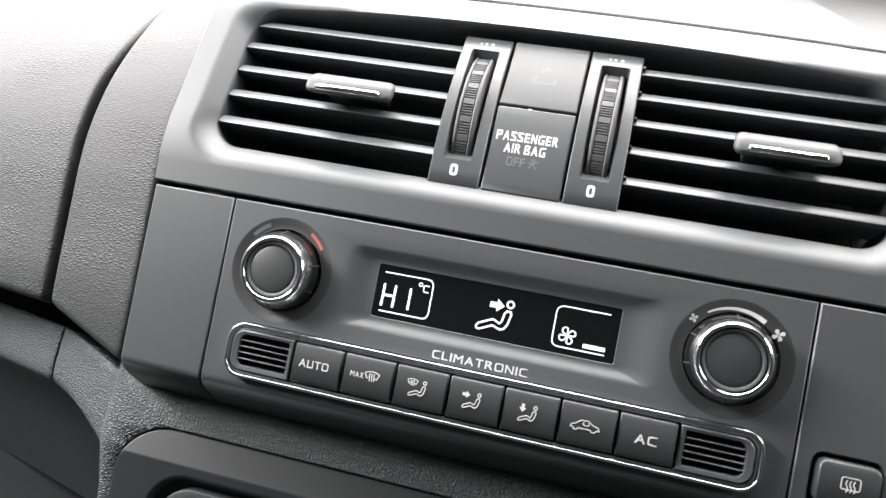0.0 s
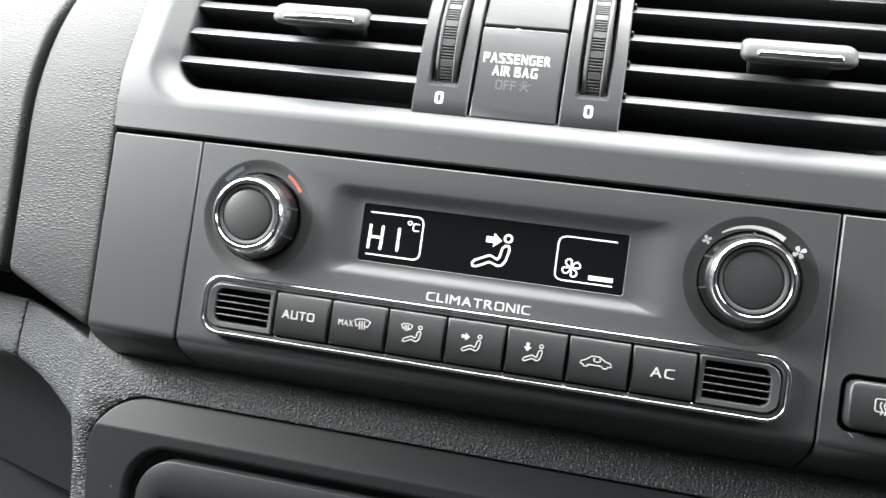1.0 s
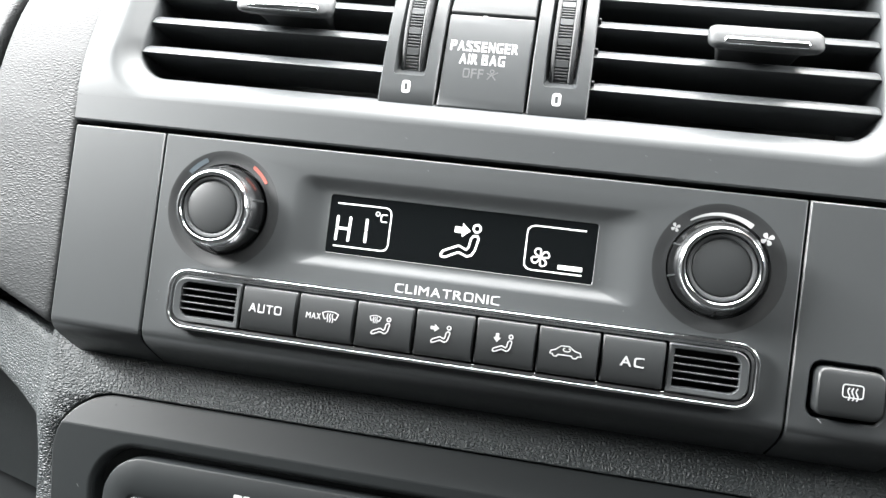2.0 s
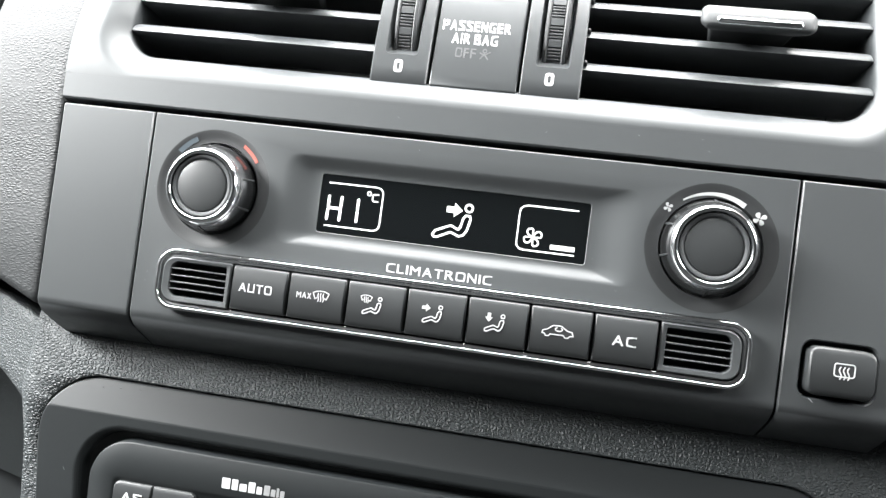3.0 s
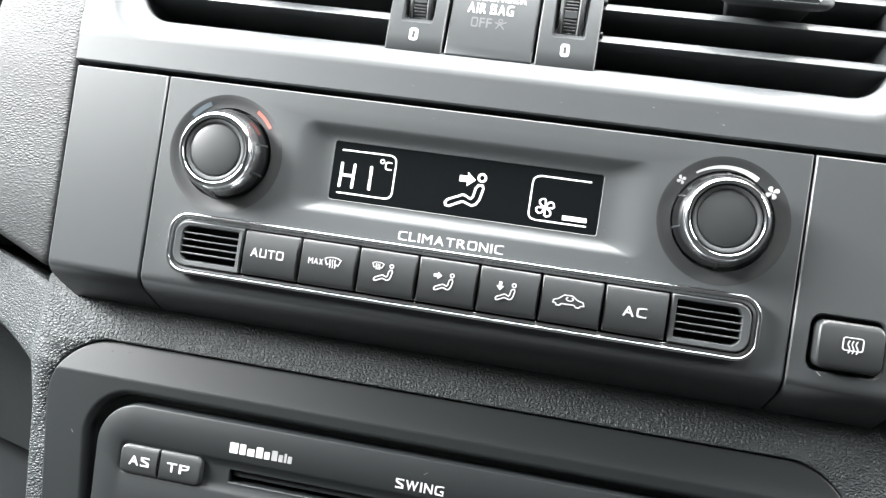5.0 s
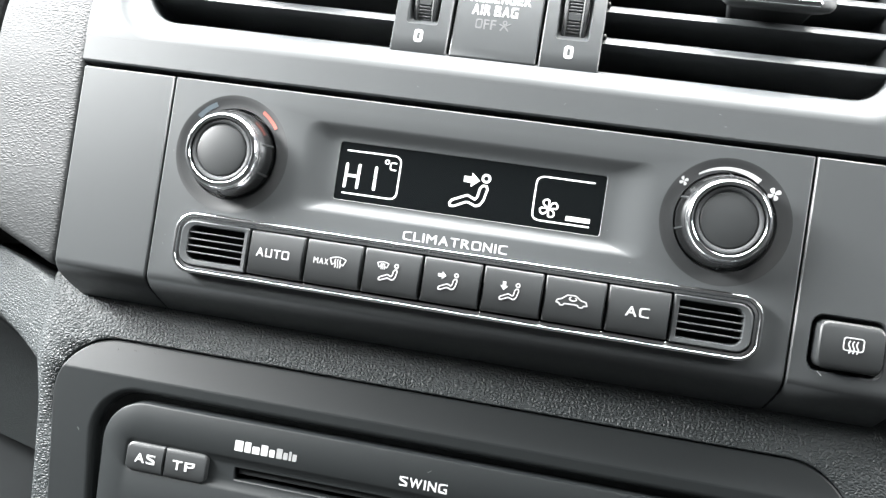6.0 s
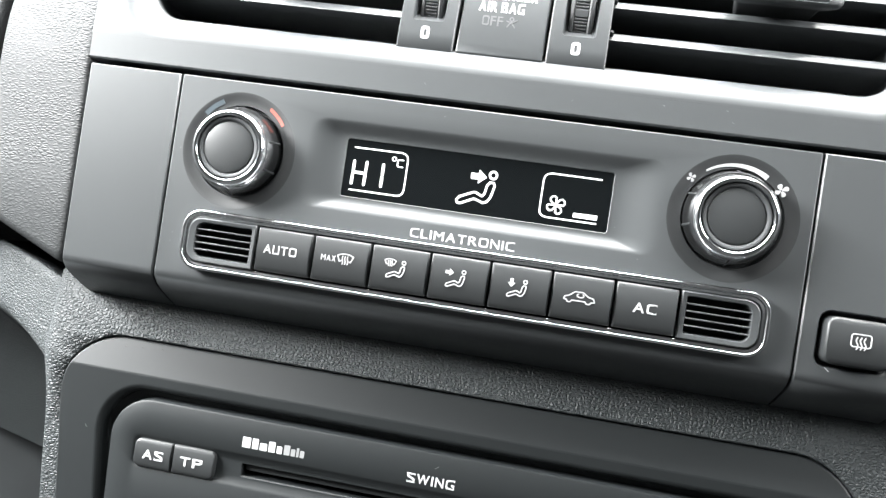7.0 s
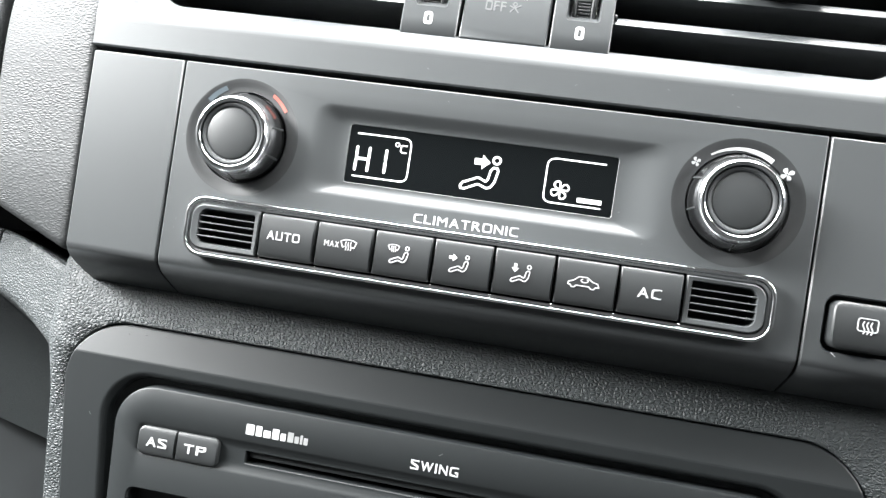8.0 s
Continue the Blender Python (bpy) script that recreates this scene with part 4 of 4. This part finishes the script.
part("backing", Shape().box(-126, 121, 34, 37, -211, -96, 0.5), BLACK, surround, "black depth behind the frame")

RADIO_AT = STACK @ Matrix.Translation((1.08 * MM, -9.5 * MM, -1.64 * MM)) @ Matrix.Diagonal((0.9635, 1, 0.9635, 1))
radio = thing("car_radio", "dark grey car radio with rocker keys and a disc slot", "car radio", RADIO_AT)
RF = fillet([(-116.0, -197, 2), (111.0, -197, 2), (114.2, -112.4, 14.5), (-119.2, -112.4, 14.5)], 12)
CH = rect(-110.0, 72.0, -137.2, -124.8, 3.0, 6)
FY = 21.5
rs = Shape()
WIN = rect(-110.5, -78, -190, -148.4, 3)
rs.sheet(inset(RF, 0.8), [CH, WIN], FY)
rs.loft([at_y(RF, 32), at_y(RF, FY + 0.9), at_y(inset(RF, 0.25), FY + 0.3), at_y(inset(RF, 0.8), FY)])
SLOT = rect(-69.0, 69.0, -133.4, -128.6, 0.5, 3)
rs.sheet(inset(CH, 2.4), [SLOT], FY + 1.3)
rs.loft([at_y(CH, FY), at_y(inset(CH, 1.0), FY + 0.4), at_y(inset(CH, 2.4), FY + 1.3)])
rs.loft([at_y(SLOT, FY + 1.3), at_y(inset(SLOT, 0.3), FY + 1.6), at_y(inset(SLOT, 0.3), FY + 9)], cap1=True)
rs.loft([at_y(WIN, FY), at_y(inset(WIN, 0.6), FY + 0.6), at_y(inset(WIN, 0.8), FY + 7)], cap1=True)
part("faceplate", rs, RADIO, radio, "dark grey faceplate")
part("slot_flap", Shape().box(-68, 68, FY + 3.0, FY + 5, -131.4, -128.9, 0.3), BLACK, radio, "black dust flap in the slot")
for x0, x1, text, t0, t1, ends in ((-108.4, -94.1, "AS", -104.8, -97.2, (2.4, 0.5, 0.5, 2.4)), (-93.9, -78.2, "TP", -90.6, -82.4, (0.5, 2.4, 2.4, 0.5))):
    ks, _ = key_cap(x0, x1, -136.4, -126.2, FY - 1.0, 0.7, 0.5, 5, 8, corners=ends)
    k = part("rocker_key", ks, KEY, radio, "black rocker key")
    part("legend", lettering(text, t0, t1, -132.9, -129.7, FY - 1.05, 0.07), PRINT, k, "white lettering")
# white print above the slot
s = Shape()
for a, b, h in ((-69.4, -66.4, 3.6), (-65.8, -63.6, 3.6), (-63.0, -60.4, 2.5), (-59.8, -57.4, 3.6), (-56.8, -54.9, 2.5)):
    blob(s, rect(a, b, -122.6, -122.6 + h, 0.25, 2), FY)
part("printed_mark", s, PRINT, radio, "bold white print")
s = Shape()
for a, b, h in ((-54.2, -52.1, 3.4), (-51.7, -50.1, 2.4), (-49.7, -48.8, 3.1), (-48.4, -46.9, 2.4)):
    blob(s, rect(a, b, -122.6, -122.6 + h, 0.25, 2), FY)
part("printed_mark", s, PALE, radio, "thin white print")
part("lettering", lettering("SWING", -10.4, 6.0, -123.6, -120.4, FY, 0.07), PRINT, radio, "white lettering")

# small scuffs and dust
def scuff(x, y, z, length, turn, width, material, parent, label):
    c, sn = math.cos(radians(turn)), math.sin(radians(turn))
    pts = [(x + c * t * length + 0.12 * math.sin(t * 9) * sn, z + sn * t * length + 0.12 * math.sin(t * 9) * c) for t in np.linspace(-0.5, 0.5, 6)]
    return part("scuff", stroke(Shape(), pts, width, y, False, 0.03), material, parent, label)


# painted highlight: a bright fleck in the gap between the centre keys
scuff(C - 2.5, bulge(41.2) - 0.42, 41.2, 1.2, 0, 0.3, PRINT, vents, "pale fleck")
for x, z, ln, turn, w in ((26.0, -3.4, 1.1, 55, 0.13), (53.1, -1.8, 0.5, -20, 0.11), (71.5, -1.2, 0.6, -15, 0.10), (73.6, -4.4, 0.6, -8, 0.10), (-20.0, -3.6, 0.6, -20, 0.10)):
    scuff(x, -z * 0.32 - 0.02, z, ln, turn, w, DIM, vents, "pale scuff")
scuff(109.4, 0.0, -62.2, 1.3, -40, 0.28, PRINT, switch, "pale fleck")
for x, z, ln, turn in ((-114.2, -94.3, 1.2, 70), (-107.9, -93.6, 0.8, 10), (-100.6, -93.2, 0.7, -15)):
    scuff(x, facet(x, z) + 0.0, z, ln, turn, 0.22, BLACK, surround, "dark scuff")
scuff(-123.2, facet(0, -123), -123.0, 0.9, -60, 0.2, DIM, surround, "pale scuff")
for x, z in ((-98.9, -12.1), (-96.0, -54.5), (-95.6, -51.6), (-97.1, -24.0), (44.0, -30.0), (52.0, -38.5), (-60.0, -41.0), (-12.0, -3.2)):
    scuff(x, 0.0, z, 0.3, 30, 0.14, DIM, climate, "speck of dust")
scuff(-0.7, FY, -117.2, 1.6, 35, 0.2, DIM, radio, "pale scuff")
